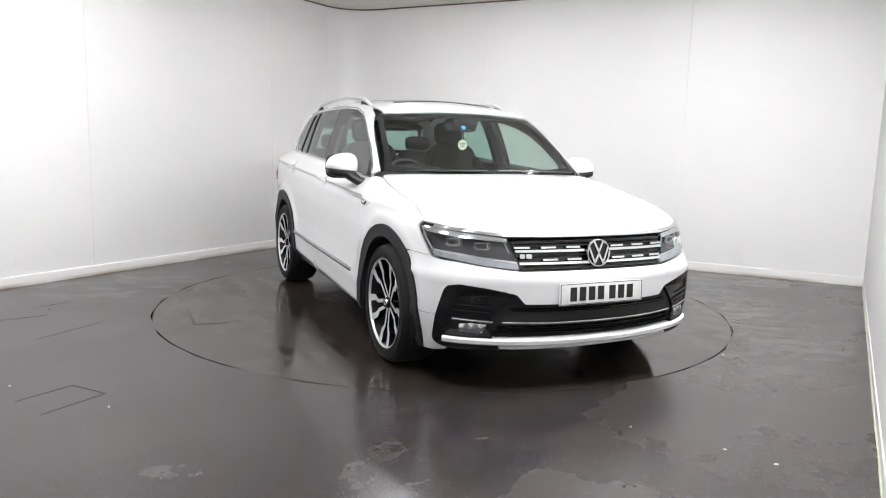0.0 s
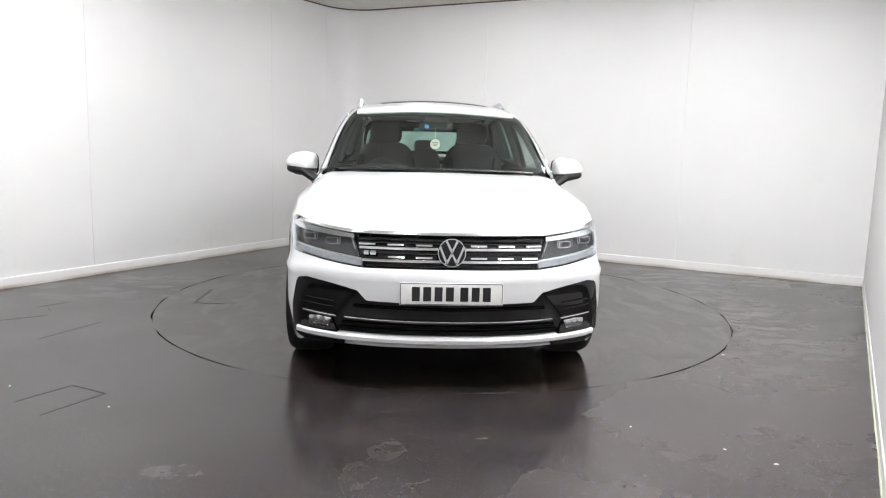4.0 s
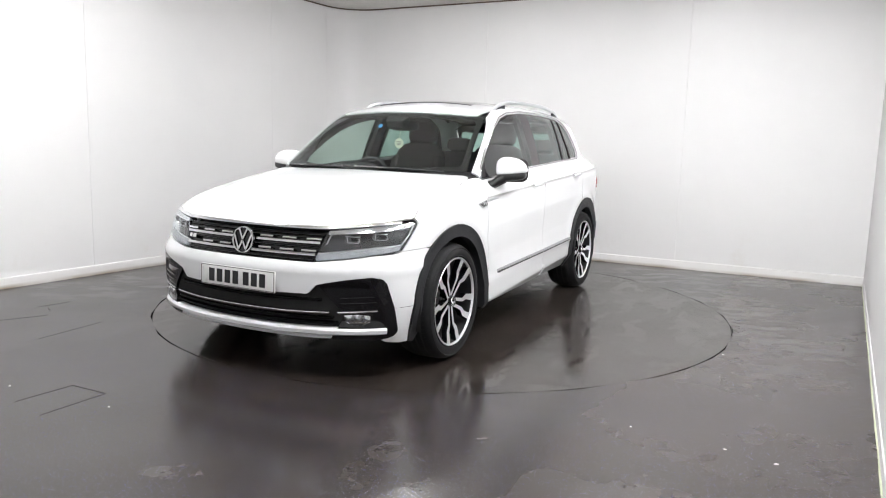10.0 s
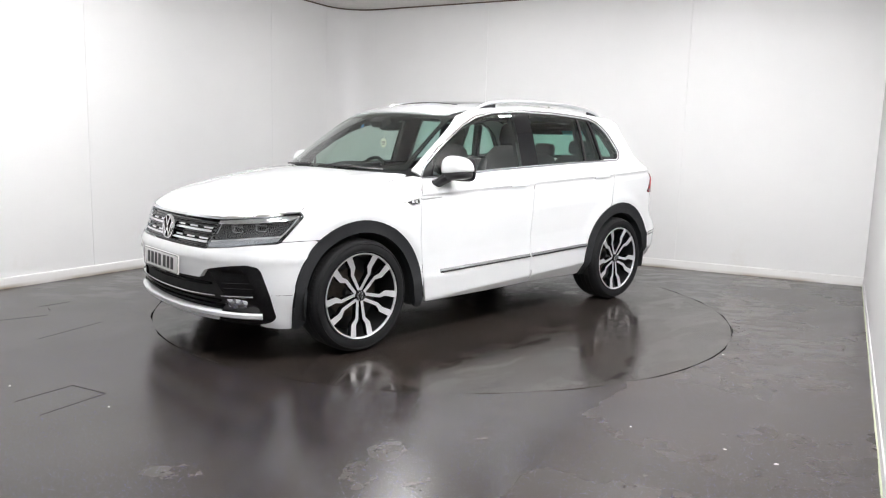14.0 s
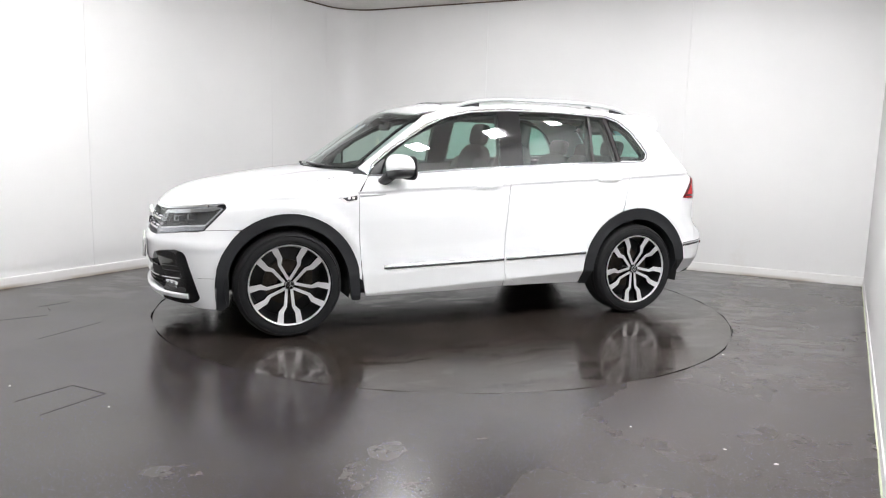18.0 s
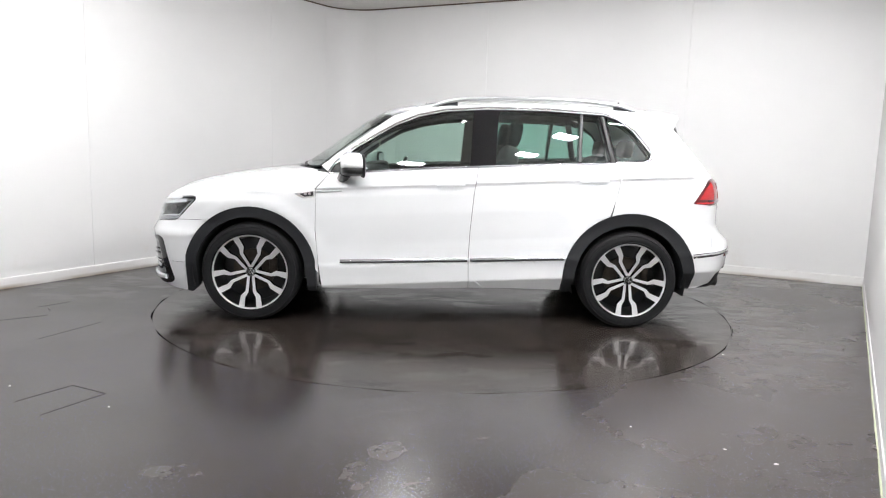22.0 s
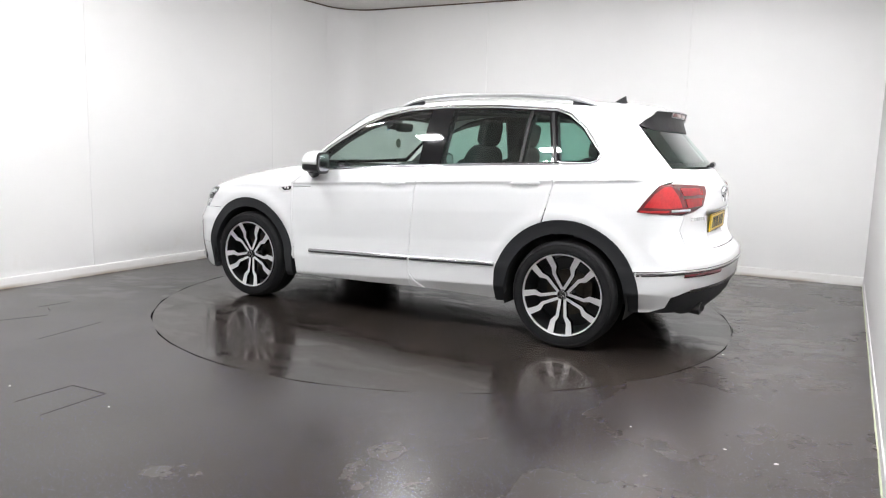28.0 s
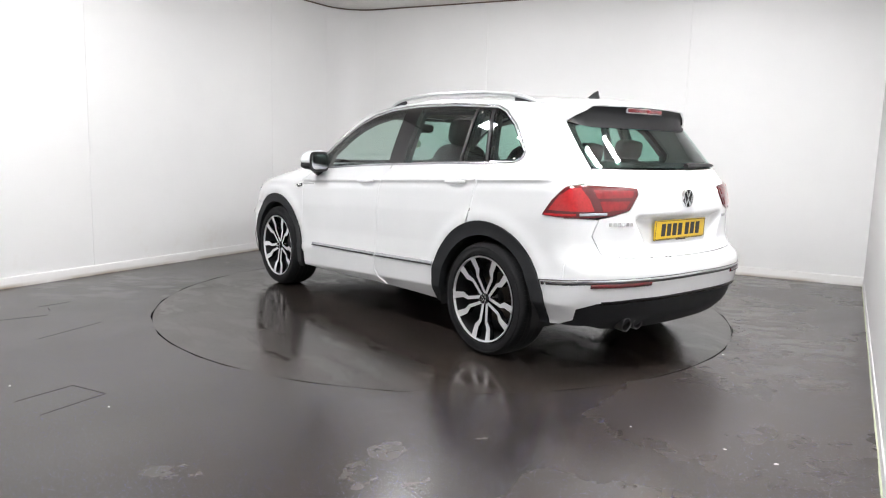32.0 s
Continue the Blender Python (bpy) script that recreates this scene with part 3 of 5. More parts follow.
def land(kind, q, fn=body):
    """Where the rays leave the form."""
    a, b = rays(kind, np.atleast_2d(np.asarray(q, float)))
    lo, hi = np.zeros(len(a)), np.ones(len(a))
    for _ in range(34):
        mid = (lo + hi) / 2
        p = a + (b - a) * mid[:, None]
        out = fn(p[:, 0], p[:, 1], p[:, 2]) > 0
        hi, lo = np.where(out, mid, hi), np.where(out, lo, mid)
    return a + (b - a) * ((lo + hi) / 2)[:, None]


def S(x, z):
    return land("side", [(x, z)])[0]


def F(y, z):
    return land("front", [(y, z)])[0]


def R(y, z):
    return land("rear", [(y, z)])[0]


def T(x, y):
    return land("top", [(x, y)])[0]


def arch(wx, r, a0, a1, n=14, wz=AXLE_Z):
    """Points of a wheel arch in the side view, from angle a0 to a1."""
    return [S(wx + r * math.cos(radians(a0 + (a1 - a0) * i / n)), wz + r * math.sin(radians(a0 + (a1 - a0) * i / n))) for i in range(n + 1)]


def both(half):
    """A half outline from the middle line to the middle line, mirrored to a whole one."""
    half = [np.asarray(p, float) for p in half]
    other = [p * np.array([1, -1, 1]) for p in reversed(half)]
    return half + [p for p in other if abs(p[1]) > 1e-4]


def rounded(q, r, n=4):
    """Rounds the corners of a flat closed outline."""
    out, m = [], len(q)
    for i in range(m):
        p, a, b = q[i], q[i - 1], q[(i + 1) % m]
        da, db = np.linalg.norm(a - p), np.linalg.norm(b - p)
        turn = np.dot((p - a) / max(da, 1e-9), (b - p) / max(db, 1e-9))
        if turn > 0.94 or r <= 0:
            out.append(p)
            continue
        ra, rb = min(r, da * 0.45), min(r, db * 0.45)
        s, e = p + (a - p) * ra / da, p + (b - p) * rb / db
        for k in range(n + 1):
            t = k / n
            out.append((1 - t) ** 2 * s + 2 * t * (1 - t) * p + t * t * e)
    return np.array(out)


def resample(q, step):
    out = []
    for a, b in zip(q, np.roll(q, -1, 0)):
        n = max(1, int(math.ceil(np.linalg.norm(b - a) / step)))
        out += [a + (b - a) * i / n for i in range(n)]
    return np.array(out)


def inside(q, pts):
    x, y = pts[:, 0], pts[:, 1]
    hit = np.zeros(len(pts), bool)
    for (x0, y0), (x1, y1) in zip(q, np.roll(q, -1, 0)):
        cross = (y0 > y) != (y1 > y)
        with np.errstate(divide="ignore", invalid="ignore"):
            hit ^= cross & (x < (x1 - x0) * (y - y0) / (y1 - y0) + x0)
    return hit


def near(q, pts):
    d = np.full(len(pts), 9.0)
    for a, b in zip(q, np.roll(q, -1, 0)):
        ab = b - a
        t = np.clip(((pts - a) @ ab) / max(ab @ ab, 1e-12), 0, 1)
        d = np.minimum(d, np.linalg.norm(pts - a - t[:, None] * ab, axis=1))
    return d


def panel(name, kind, outline, material, parent, holes=(), step=0.035, depth=0.014, lift=0.0, round_r=0.008, fn=body, shape=None, label="", mirror=False):
    """Lays an outline (points in space) on the form as a panel with folded edges. shape(points) may move it along the normal."""
    loops = [resample(rounded(flat(kind, o), round_r), step) for o in (outline, *holes)]
    pts, cons = [], []
    for q in loops:
        base = len(pts)
        pts += list(q)
        cons += [(base + i, base + (i + 1) % len(q)) for i in range(len(q))]
    lo, hi = loops[0].min(0), loops[0].max(0)
    rows = np.arange(lo[1] + step / 2 - (0.2 if kind == "side" else 0), hi[1] + (0.2 if kind == "side" else 0), step)
    if kind == "side":
        fold = np.array([-0.757, -0.72, -0.70, -0.69, -0.68, -0.575, -0.555, -0.535, -0.515, -0.04, -0.026, -0.014, -0.006, 0.002, 0.012, 0.025])
        rows = np.concatenate([[v for v in rows if np.abs(fold + 1.0 - v).min() > 0.012], fold + 1.0])
    gx, gy = np.meshgrid(np.arange(lo[0] + step / 2, hi[0], step), rows)
    if kind == "side":
        gy = gy - 0.055 * gx
    grid = np.stack([gx.ravel(), gy.ravel()], 1)
    ok = inside(loops[0], grid)
    for q in loops[1:]:
        ok &= ~inside(q, grid)
    for q in loops:
        ok &= near(q, grid) > (0.010 if kind == "side" else step * 0.45)
    pts += list(grid[ok])
    v, _, tri, *_ = delaunay_2d_cdt([Vector(p) for p in pts], cons, [], 0, 1e-7)
    v = np.array([tuple(p) for p in v])
    tri = np.array([t for t in tri if len(t) == 3])
    mid = v[tri].mean(1)
    keep = inside(loops[0], mid)
    for q in loops[1:]:
        keep &= ~inside(q, mid)
    tri = tri[keep]
    used = np.unique(tri)
    remap = np.full(len(v), -1)
    remap[used] = np.arange(len(used))
    v, tri = v[used], remap[tri]
    p = land(kind, v, fn)
    nrm = normal_at(p, fn)
    # turn triangles outward
    fnrm = np.cross(p[tri[:, 1]] - p[tri[:, 0]], p[tri[:, 2]] - p[tri[:, 0]])
    flip = (fnrm * nrm[tri].mean(1)).sum(1) < 0
    tri[flip] = tri[flip][:, ::-1]
    up = lift if shape is None else lift + shape(p)
    p = p + nrm * (np.broadcast_to(up, (len(p),))[:, None])
    if shape is not None:
        acc = np.zeros_like(p)
        fnrm = np.cross(p[tri[:, 1]] - p[tri[:, 0]], p[tri[:, 2]] - p[tri[:, 0]])
        for k in range(3):
            np.add.at(acc, tri[:, k], fnrm)
        nrm2 = acc / np.maximum(np.linalg.norm(acc, axis=1, keepdims=True), 1e-12)
    else:
        nrm2 = nrm
    # folded edge
    count = {}
    for t in tri:
        for a, b in ((t[0], t[1]), (t[1], t[2]), (t[2], t[0])):
            count[(a, b)] = 1
    rim = [e for e in count if (e[1], e[0]) not in count]
    verts, normals, faces = [tuple(x) for x in p], [tuple(x) for x in nrm2], [tuple(t) for t in tri]
    if depth > 0:
        ids, base = {}, len(verts)
        for a, b in rim:
            for i in (a, b):
                if i not in ids:
                    ids[i] = len(verts)
                    verts.append(tuple(p[i] + nrm[i] * 0.0))
                    verts.append(tuple(p[i] - nrm[i] * depth))
                    side = nrm[i]
                    normals += [tuple(side)] * 2
        for a, b in rim:
            out = np.cross(p[b] - p[a], nrm[a])
            out = out / max(np.linalg.norm(out), 1e-9)
            for i in (a, b):
                for k in (0, 1):
                    normals[ids[i] + k] = tuple(out)
            faces.append((ids[a], ids[a] + 1, ids[b] + 1, ids[b]))
    made = [mesh_object(name, verts, faces, material, parent, normals=normals)]
    if mirror:
        mv = [(x, -y, z) for x, y, z in verts]
        mn = [(x, -y, z) for x, y, z in normals]
        made.append(mesh_object(name, mv, [tuple(reversed(f)) for f in faces], material, parent if not isinstance(mirror, bpy.types.Object) else mirror, normals=mn))
    for ob in made:
        if label:
            ob["label"] = label
    return made if mirror else made[0]


def strip(name, kind, line, width, material, parent, height=0.006, step=0.03, sink=0.006, fn=body, mirror=None, closed=False, label=""):
    """A moulding along a line of points in space: width across the surface, height above it."""
    q = flat(kind, line)
    if closed:
        q = rounded(q, 0.03)
    pts = []
    m = len(q) if closed else len(q) - 1
    for i in range(m):
        a, b = q[i], q[(i + 1) % len(q)]
        n = max(1, int(np.linalg.norm(b - a) / step))
        pts += [a + (b - a) * k / n for k in range(n)]
    if not closed:
        pts.append(q[-1])
    p = land(kind, np.array(pts), fn)
    nrm = normal_at(p, fn)
    count = len(p)
    verts, faces = [], []
    prof = ((-0.5, -sink), (-0.5, height * 0.55), (-0.28, height), (0.28, height), (0.5, height * 0.55), (0.5, -sink))
    for i in range(count):
        a = p[i - 1] if (i or closed) else p[i]
        b = p[(i + 1) % count] if (i < count - 1 or closed) else p[i]
        t = (b - a) / max(np.linalg.norm(b - a), 1e-9)
        s = np.cross(nrm[i], t)
        s /= max(np.linalg.norm(s), 1e-9)
        w = width[0] + (width[1] - width[0]) * i / max(count - 1, 1) if isinstance(width, tuple) else width
        verts += [p[i] + s * w * u + nrm[i] * h for u, h in prof]
    k = len(prof)
    for i in range(count if closed else count - 1):
        j = (i + 1) % count
        for c in range(k - 1):
            faces.append((i * k + c, j * k + c, j * k + c + 1, i * k + c + 1))
    if not closed:
        faces += [tuple(range(k))[::-1], tuple((count - 1) * k + c for c in range(k))]
    out = []
    for sg, par in ((1, parent), (-1, mirror)):
        if par is None:
            continue
        bm = bmesh.new()
        vs = [bm.verts.new((v[0], v[1] * sg, v[2])) for v in verts]
        for f in faces:
            bm.faces.new([vs[i] for i in f])
        out.append(finish(name, bm, material, par, label, angle=50))
    return out


# ---- the car
def hang(ob):
    """Puts a part of the car at the car's place on the disc."""
    for o in (ob if isinstance(ob, list) else [ob]):
        o.location = (CAR_X, CAR_Y, 0)
    return ob


def build_panels(car):
    rf, rr = 0.462, 0.478

    # bonnet
    edge = [(0.885, 0.742), (0.970, 0.66), (1.070, 0.45), (1.115, 0.2), (1.125, 0)]

    def ridge(p):
        y, x = np.abs(p[:, 1]), p[:, 0]
        line = 0.56 + 0.12 * (1.6 - x)
        fade = np.clip((2.05 - x) / 0.3, 0, 1) * np.clip((x - 1.0) / 0.2, 0, 1)
        return 0.006 * np.exp(-((y - line) / 0.05) ** 2) * fade

    start = S(1.741, 0.8745)
    sx, sy = [1.741, 1.64, 1.55, 1.40, 1.25, 1.12, 1.02, 0.93], [start[1], start[1] + 0.55 * (0.80 - start[1]), 0.80, 0.799, 0.795, 0.786, 0.775, 0.762]
    seam = [(x, float(np.interp(-x, [-v for v in sx], sy))) for x in np.linspace(1.72, 0.93, 24)]
    front = [F(0, 0.829), F(0.25, 0.829), F(0.50, 0.833), F(0.62, 0.843), F(0.74, 0.858), S(1.80, 0.872), S(1.741, 0.8745)]
    hang(panel("bonnet", "hood", both(front + [land("top", [p], hull)[0] for p in seam + edge]), PAINT, car, step=0.035, fn=hull, shape=ridge, round_r=0.01))

    # front wings: round the wheel arch, up to the bonnet's edge
    wing = [S(0.8855, 0.94), S(0.8855, 0.66), S(0.8655, 0.43)] + [S(0.862, 0.36)]
    wing += arch(FRONT_WHEEL, rf, 176, 52, 18)
    wing += [S(1.68, 0.712), S(1.855, 0.708), S(1.796, 0.768), S(1.722, 0.846), S(1.724, 0.866), S(1.738, 0.8765)]
    top = [(x, y + 0.0035) for x, y in seam]
    wing += [land("top", [p], hull)[0] for p in top] + [S(0.80, 1.055), S(0.86, 0.985)]
    hang(panel("front_wing", "wrap", wing, PAINT, car, mirror=True, step=0.03, round_r=0.006))

    # doors
    fd = [S(0.800, 1.050), S(0.882, 0.94), S(0.882, 0.66), S(0.862, 0.43), S(0.835, 0.252), S(0.2, 0.255), S(-0.197, 0.268), S(-0.190, 0.47), S(-0.197, 0.67), S(-0.218, 0.93), S(-0.252, 1.132), S(0.1, 1.112), S(0.5, 1.08)]
    rd = [S(-0.2555, 1.132), S(-0.2215, 0.93), S(-0.2005, 0.67), S(-0.1935, 0.47), S(-0.2005, 0.268), S(-0.55, 0.268), S(-0.856, 0.262)]
    rd += arch(REAR_WHEEL, rr, 8, 70, 12) + [S(-1.215, 0.92), S(-1.243, 1.05), S(-1.232, 1.178), S(-0.75, 1.160)]
    doors_f = hang(panel("front_door", "side", fd, PAINT, car, mirror=True, step=0.018, fn=door_form))
    doors_r = hang(panel("rear_door", "side", rd, PAINT, car, mirror=True, step=0.018, fn=door_form))

    # body side: the frame over the windows and the rear quarter
    top_line = [(0.86, 1.105), (0.70, 1.225), (0.50, 1.370), (0.355, 1.475), (0.18, 1.530), (-0.1, 1.563), (-0.5, 1.580), (-0.95, 1.576), (-1.35, 1.552), (-1.615, 1.520)]
    rear_line = [(-1.665, 1.45), (-1.775, 1.32), (-1.912, 1.165), (-1.950, 1.095), (-1.885, 1.068), (-1.772, 0.905), (-1.90, 0.896), (-1.93, 0.70), (-1.93, 0.56), (-1.788, 0.545)]
    under = [(-1.49, 1.245), (-1.475, 1.205), (-1.43, 1.188), (-1.238, 1.186)]
    dlo = [(0.80, 1.062), (0.76, 1.125), (0.62, 1.235), (0.34, 1.405), (0.18, 1.472), (-0.01, 1.514), (-0.31, 1.537), (-0.74, 1.538), (-1.16, 1.517), (-1.25, 1.485), (-1.36, 1.405)]
    q = [S(*p) for p in top_line + rear_line] + arch(REAR_WHEEL, rr, 156, 72, 12) + [S(-1.2185, 0.92), S(-1.2465, 1.05)] + [S(*p) for p in under[::-1]] + [S(*p) for p in dlo[::-1]]
    hang(panel("body_side", "side", q, PAINT, car, mirror=True, step=0.03, round_r=0.004))

    # roof with its glass
    roof = [(0.490, 0), (0.472, 0.30), (0.432, 0.50), (0.398, 0.573), (0.18, 0.574), (-0.1, 0.563), (-0.5, 0.562), (-0.95, 0.562), (-1.35, 0.563), (-1.575, 0.555), (-1.577, 0.3), (-1.578, 0)]
    hang(panel("roof_panel", "top", both([T(*p) for p in roof]), PAINT, car, step=0.045, fn=cabin, round_r=0.0))
    glass = [(0.12, 0), (0.11, 0.30), (0.08, 0.38), (-0.4, 0.38), (-1.0, 0.38), (-1.02, 0.0)]
    hang(panel("panoramic_roof_glass", "top", both([T(*p) for p in glass]), GLOSS, car, step=0.06, fn=cabin, lift=0.0008, label="dark glass roof panel"))
    bm = bmesh.new()
    a = [Vector(tuple(T(0.130, y))) + Vector((0, 0, 0.001)) for y in np.linspace(-0.40, 0.40, 17)]
    add_tube(bm, a, 0.005, 6)
    hang(finish("wind_deflector", bm, SATIN, car))

    # windscreen, its dark border and the cowl
    ws = [(0, 1.095), (0.4, 1.097), (0.735, 1.105), (0.70, 1.20), (0.665, 1.33), (0.628, 1.468), (0.58, 1.483), (0.3, 1.500), (0, 1.506)]
    pane = hang(panel("windscreen", "front", both([land("front", [p], cabin)[0] for p in ws]), GLASS_W, car, step=0.035, fn=cabin, depth=0.004, round_r=0.02, lift=0.001))
    pane.visible_shadow = False
    inner = [(0, 1.122), (0.4, 1.124), (0.68, 1.14), (0.65, 1.25), (0.605, 1.435), (0.56, 1.458), (0.3, 1.473), (0, 1.478)]
    panel("black_border", "front", both([land("front", [p], cabin)[0] for p in ws]), GLOSS, pane, holes=[both([land("front", [p], cabin)[0] for p in inner])], step=0.05, fn=cabin, depth=0.002, lift=-0.006, round_r=0.02)
    sensor = [(0, 1.44), (0.07, 1.44), (0.09, 1.48), (0, 1.49)]
    panel("sensor_cover", "front", both([land("front", [p], cabin)[0] for p in sensor]), SATIN, pane, step=0.04, fn=cabin, depth=0.05, lift=-0.012)
    cowl = [(1.135, 0), (1.078, 0.45), (0.977, 0.66), (0.93, 0.70), (0.92, 0.66), (0.95, 0.60), (1.02, 0.3), (1.04, 0)]
    hang(panel("cowl_grille", "top", both([land("top", [p], hull)[0] for p in cowl]), PLASTIC, car, step=0.05, fn=hull, lift=-0.012, depth=0.03))
    for y0, y1 in ((0.62, -0.02), (-0.10, -0.66)):
        bm = bmesh.new()
        pts = [Vector((1.085 - 0.28 * y * y - 0.03 * i / 10, y, 1.112 - 0.03 * y * y)) for i, y in enumerate(np.linspace(y0, y1, 11))]
        add_tube(bm, pts, 0.008, 6)
        hang(finish("wiper", bm, SATIN, car))

    # arch cladding
    for wx, r, front, rear, nm in ((FRONT_WHEEL, rf, (1.775, 0.215), (0.872, 0.232), "front_arch_trim"), (REAR_WHEEL, rr, (-0.862, 0.255), (-1.805, 0.285), "rear_arch_trim")):
        if nm == "front_arch_trim":
            o = [S(*rear)] + arch(wx, r + 0.004, 168, 14, 26) + [S(1.792, 0.202), S(1.752, 0.196), S(1.712, 0.235)] + arch(wx, 0.392, 14, 168, 26) + [S(0.93, 0.232)]
        else:
            o = [S(*rear)] + arch(wx, r + 0.004, 172, 14, 26) + [S(*front), S(-0.925, 0.255)] + arch(wx, 0.395, 14, 170, 26) + [S(-1.742, 0.285)]
        hang(panel(nm, "side", o, PLASTIC, car, mirror=True, step=0.03, lift=0.010, depth=0.05, round_r=0.006, label="matt black plastic wheel arch trim"))

    # side mouldings on the doors, a chrome-topped strip
    for par, x0, z0, x1, z1 in ((doors_f, 0.71, 0.443, -0.185, 0.474), (doors_r, -0.205, 0.475, -0.868, 0.503)):
        strip("side_moulding", "side", [S(x0, z0), S(x1, z1)], 0.026, TRIM_CHROME, par[0], 0.009, mirror=par[1], label="chrome side moulding with a black edge")
        strip("black_edge", "side", [S(x0 - 0.02, z0 - 0.008), S(x1, z1 - 0.008)], 0.013, SATIN, par[0], 0.0105, mirror=par[1])
    # door handles
    for par, (x0, z0) in zip((doors_f, doors_r), HANDLES):
        for sg, d in ((1, par[0]), (-1, par[1])):
            p = S(x0, z0)
            bm = bmesh.new()
            add_cushion(bm, (0.205, 0.020, 0.024), (p[0], sg * (p[1] + 0.008), p[2] - 0.004), 0.6, Matrix.Rotation(radians(3), 4, "Y"), 12)
            finish("door_handle", bm, PAINT, d)
    # the fold at the foot of the rear doors
    panel("sill_fold", "side", [S(-0.206, 0.365), S(-0.206, 0.277), S(-0.315, 0.272), S(-0.25, 0.318)], PAINT, doors_r[0], mirror=doors_r[1], lift=0.008, depth=0.012, step=0.03, round_r=0.004)
    # wing vents with their blade
    vent = [S(1.03, 0.912), S(0.893, 0.934), S(0.893, 0.892), S(0.97, 0.880)]
    hang(panel("wing_vent", "side", vent, CHROME, car, mirror=True, lift=0.004, depth=0.01, step=0.03))
    vent2 = [S(0.995, 0.909), S(0.898, 0.926), S(0.898, 0.898), S(0.96, 0.889)]
    hang(panel("vent_badge", "side", vent2, SATIN, car, mirror=True, lift=0.006, depth=0.008, step=0.03))
    for i in range(2):
        x = 0.915 + 0.028 * i
        hang(panel("badge_bar", "side", [S(x + 0.018, 0.918), S(x, 0.918), S(x, 0.902), S(x + 0.018, 0.902)], CHROME, car, mirror=True, lift=0.008, depth=0.004, step=0.03, round_r=0.002))
    strip("vent_blade", "side", [S(0.876, 0.927), S(0.70, 0.936)], (0.022, 0.010), ALU, doors_f[0], 0.006, mirror=doors_f[1])

    # side windows
    fg = [S(0.70, 1.072), S(0.66, 1.18), S(0.50, 1.302), S(0.34, 1.393), S(0.18, 1.458), S(-0.01, 1.500), S(-0.215, 1.518), S(-0.19, 1.128), S(0.1, 1.116), S(0.5, 1.085)]
    tri = [S(0.79, 1.066), S(0.755, 1.115), S(0.67, 1.18), S(0.715, 1.072)]
    rg = [S(-0.395, 1.522), S(-0.74, 1.522), S(-0.978, 1.512), S(-0.962, 1.174), S(-0.65, 1.160), S(-0.37, 1.142)]
    rg2 = [S(-1.005, 1.510), S(-1.112, 1.500), S(-1.188, 1.182), S(-0.985, 1.174)]
    qg = [S(-1.165, 1.500), S(-1.255, 1.473), S(-1.355, 1.398), S(-1.478, 1.246), S(-1.468, 1.214), S(-1.43, 1.200), S(-1.235, 1.192)]
    for nm, o, mt, par in (("front_window", fg, GLASS_F, doors_f), ("rear_window", rg, GLASS_R, doors_r), ("fixed_window", rg2, GLASS_R, doors_r)):
        for g in panel(nm, "side", o, mt, par[0], mirror=par[1], step=0.028, depth=0.004, lift=-0.006, round_r=0.012):
            g.visible_shadow = False
    for g in hang(panel("quarter_window", "side", qg, GLASS_R, car, mirror=True, step=0.028, depth=0.004, lift=-0.004, round_r=0.03)):
        g.visible_shadow = False
    panel("mirror_triangle", "side", tri, SATIN, doors_f[0], mirror=doors_f[1], step=0.06, lift=-0.003)
    # black frames round the glass: one sheet with the panes cut out
    whole = [S(0.80, 1.056), S(0.755, 1.130), S(0.62, 1.240), S(0.34, 1.410), S(0.18, 1.477), S(-0.01, 1.518), S(-0.31, 1.541), S(-0.74, 1.542), S(-1.16, 1.521), S(-1.255, 1.488), S(-1.365, 1.408), S(-1.496, 1.246), S(-1.478, 1.200),
             S(-1.43, 1.182), S(-0.75, 1.156), S(-0.26, 1.128), S(0.1, 1.108), S(0.5, 1.076)]
    hang(panel("window_frames", "side", whole, GLOSS, car, holes=[fg, rg, rg2, qg], mirror=True, step=0.04, lift=-0.007, depth=0.03, round_r=0.006, label="gloss black window surrounds"))
    hang(panel("inner_frames", "side", whole, CABIN, car, holes=[fg, rg, rg2, qg], mirror=True, step=0.05, lift=-0.040, depth=0.03, round_r=0.006))
    # chrome round the windows
    line = [S(0.815, 1.055), S(0.765, 1.132), S(0.625, 1.244), S(0.34, 1.414), S(0.18, 1.481), S(-0.01, 1.522), S(-0.31, 1.545), S(-0.74, 1.546), S(-1.16, 1.525), S(-1.26, 1.492), S(-1.37, 1.411), S(-1.45, 1.318), S(-1.498, 1.250), S(-1.498, 1.222), S(-1.480, 1.196), S(-1.43, 1.178), S(-0.75, 1.152), S(-0.26, 1.124), S(0.1, 1.104), S(0.5, 1.072)]
    for o in strip("window_chrome", "side", line, 0.012, TRIM_CHROME, car, 0.006, mirror=car, closed=True, label="chrome strip round the side windows"):
        hang(o)
    for a, b in (((-0.99, 1.512), (-0.973, 1.176)), ((-1.137, 1.50), (-1.212, 1.186))):
        for o in strip("window_divider", "side", [S(*a), S(*b)], 0.020, SATIN, car, 0.002, mirror=car):
            hang(o)
    return doors_f, doors_r


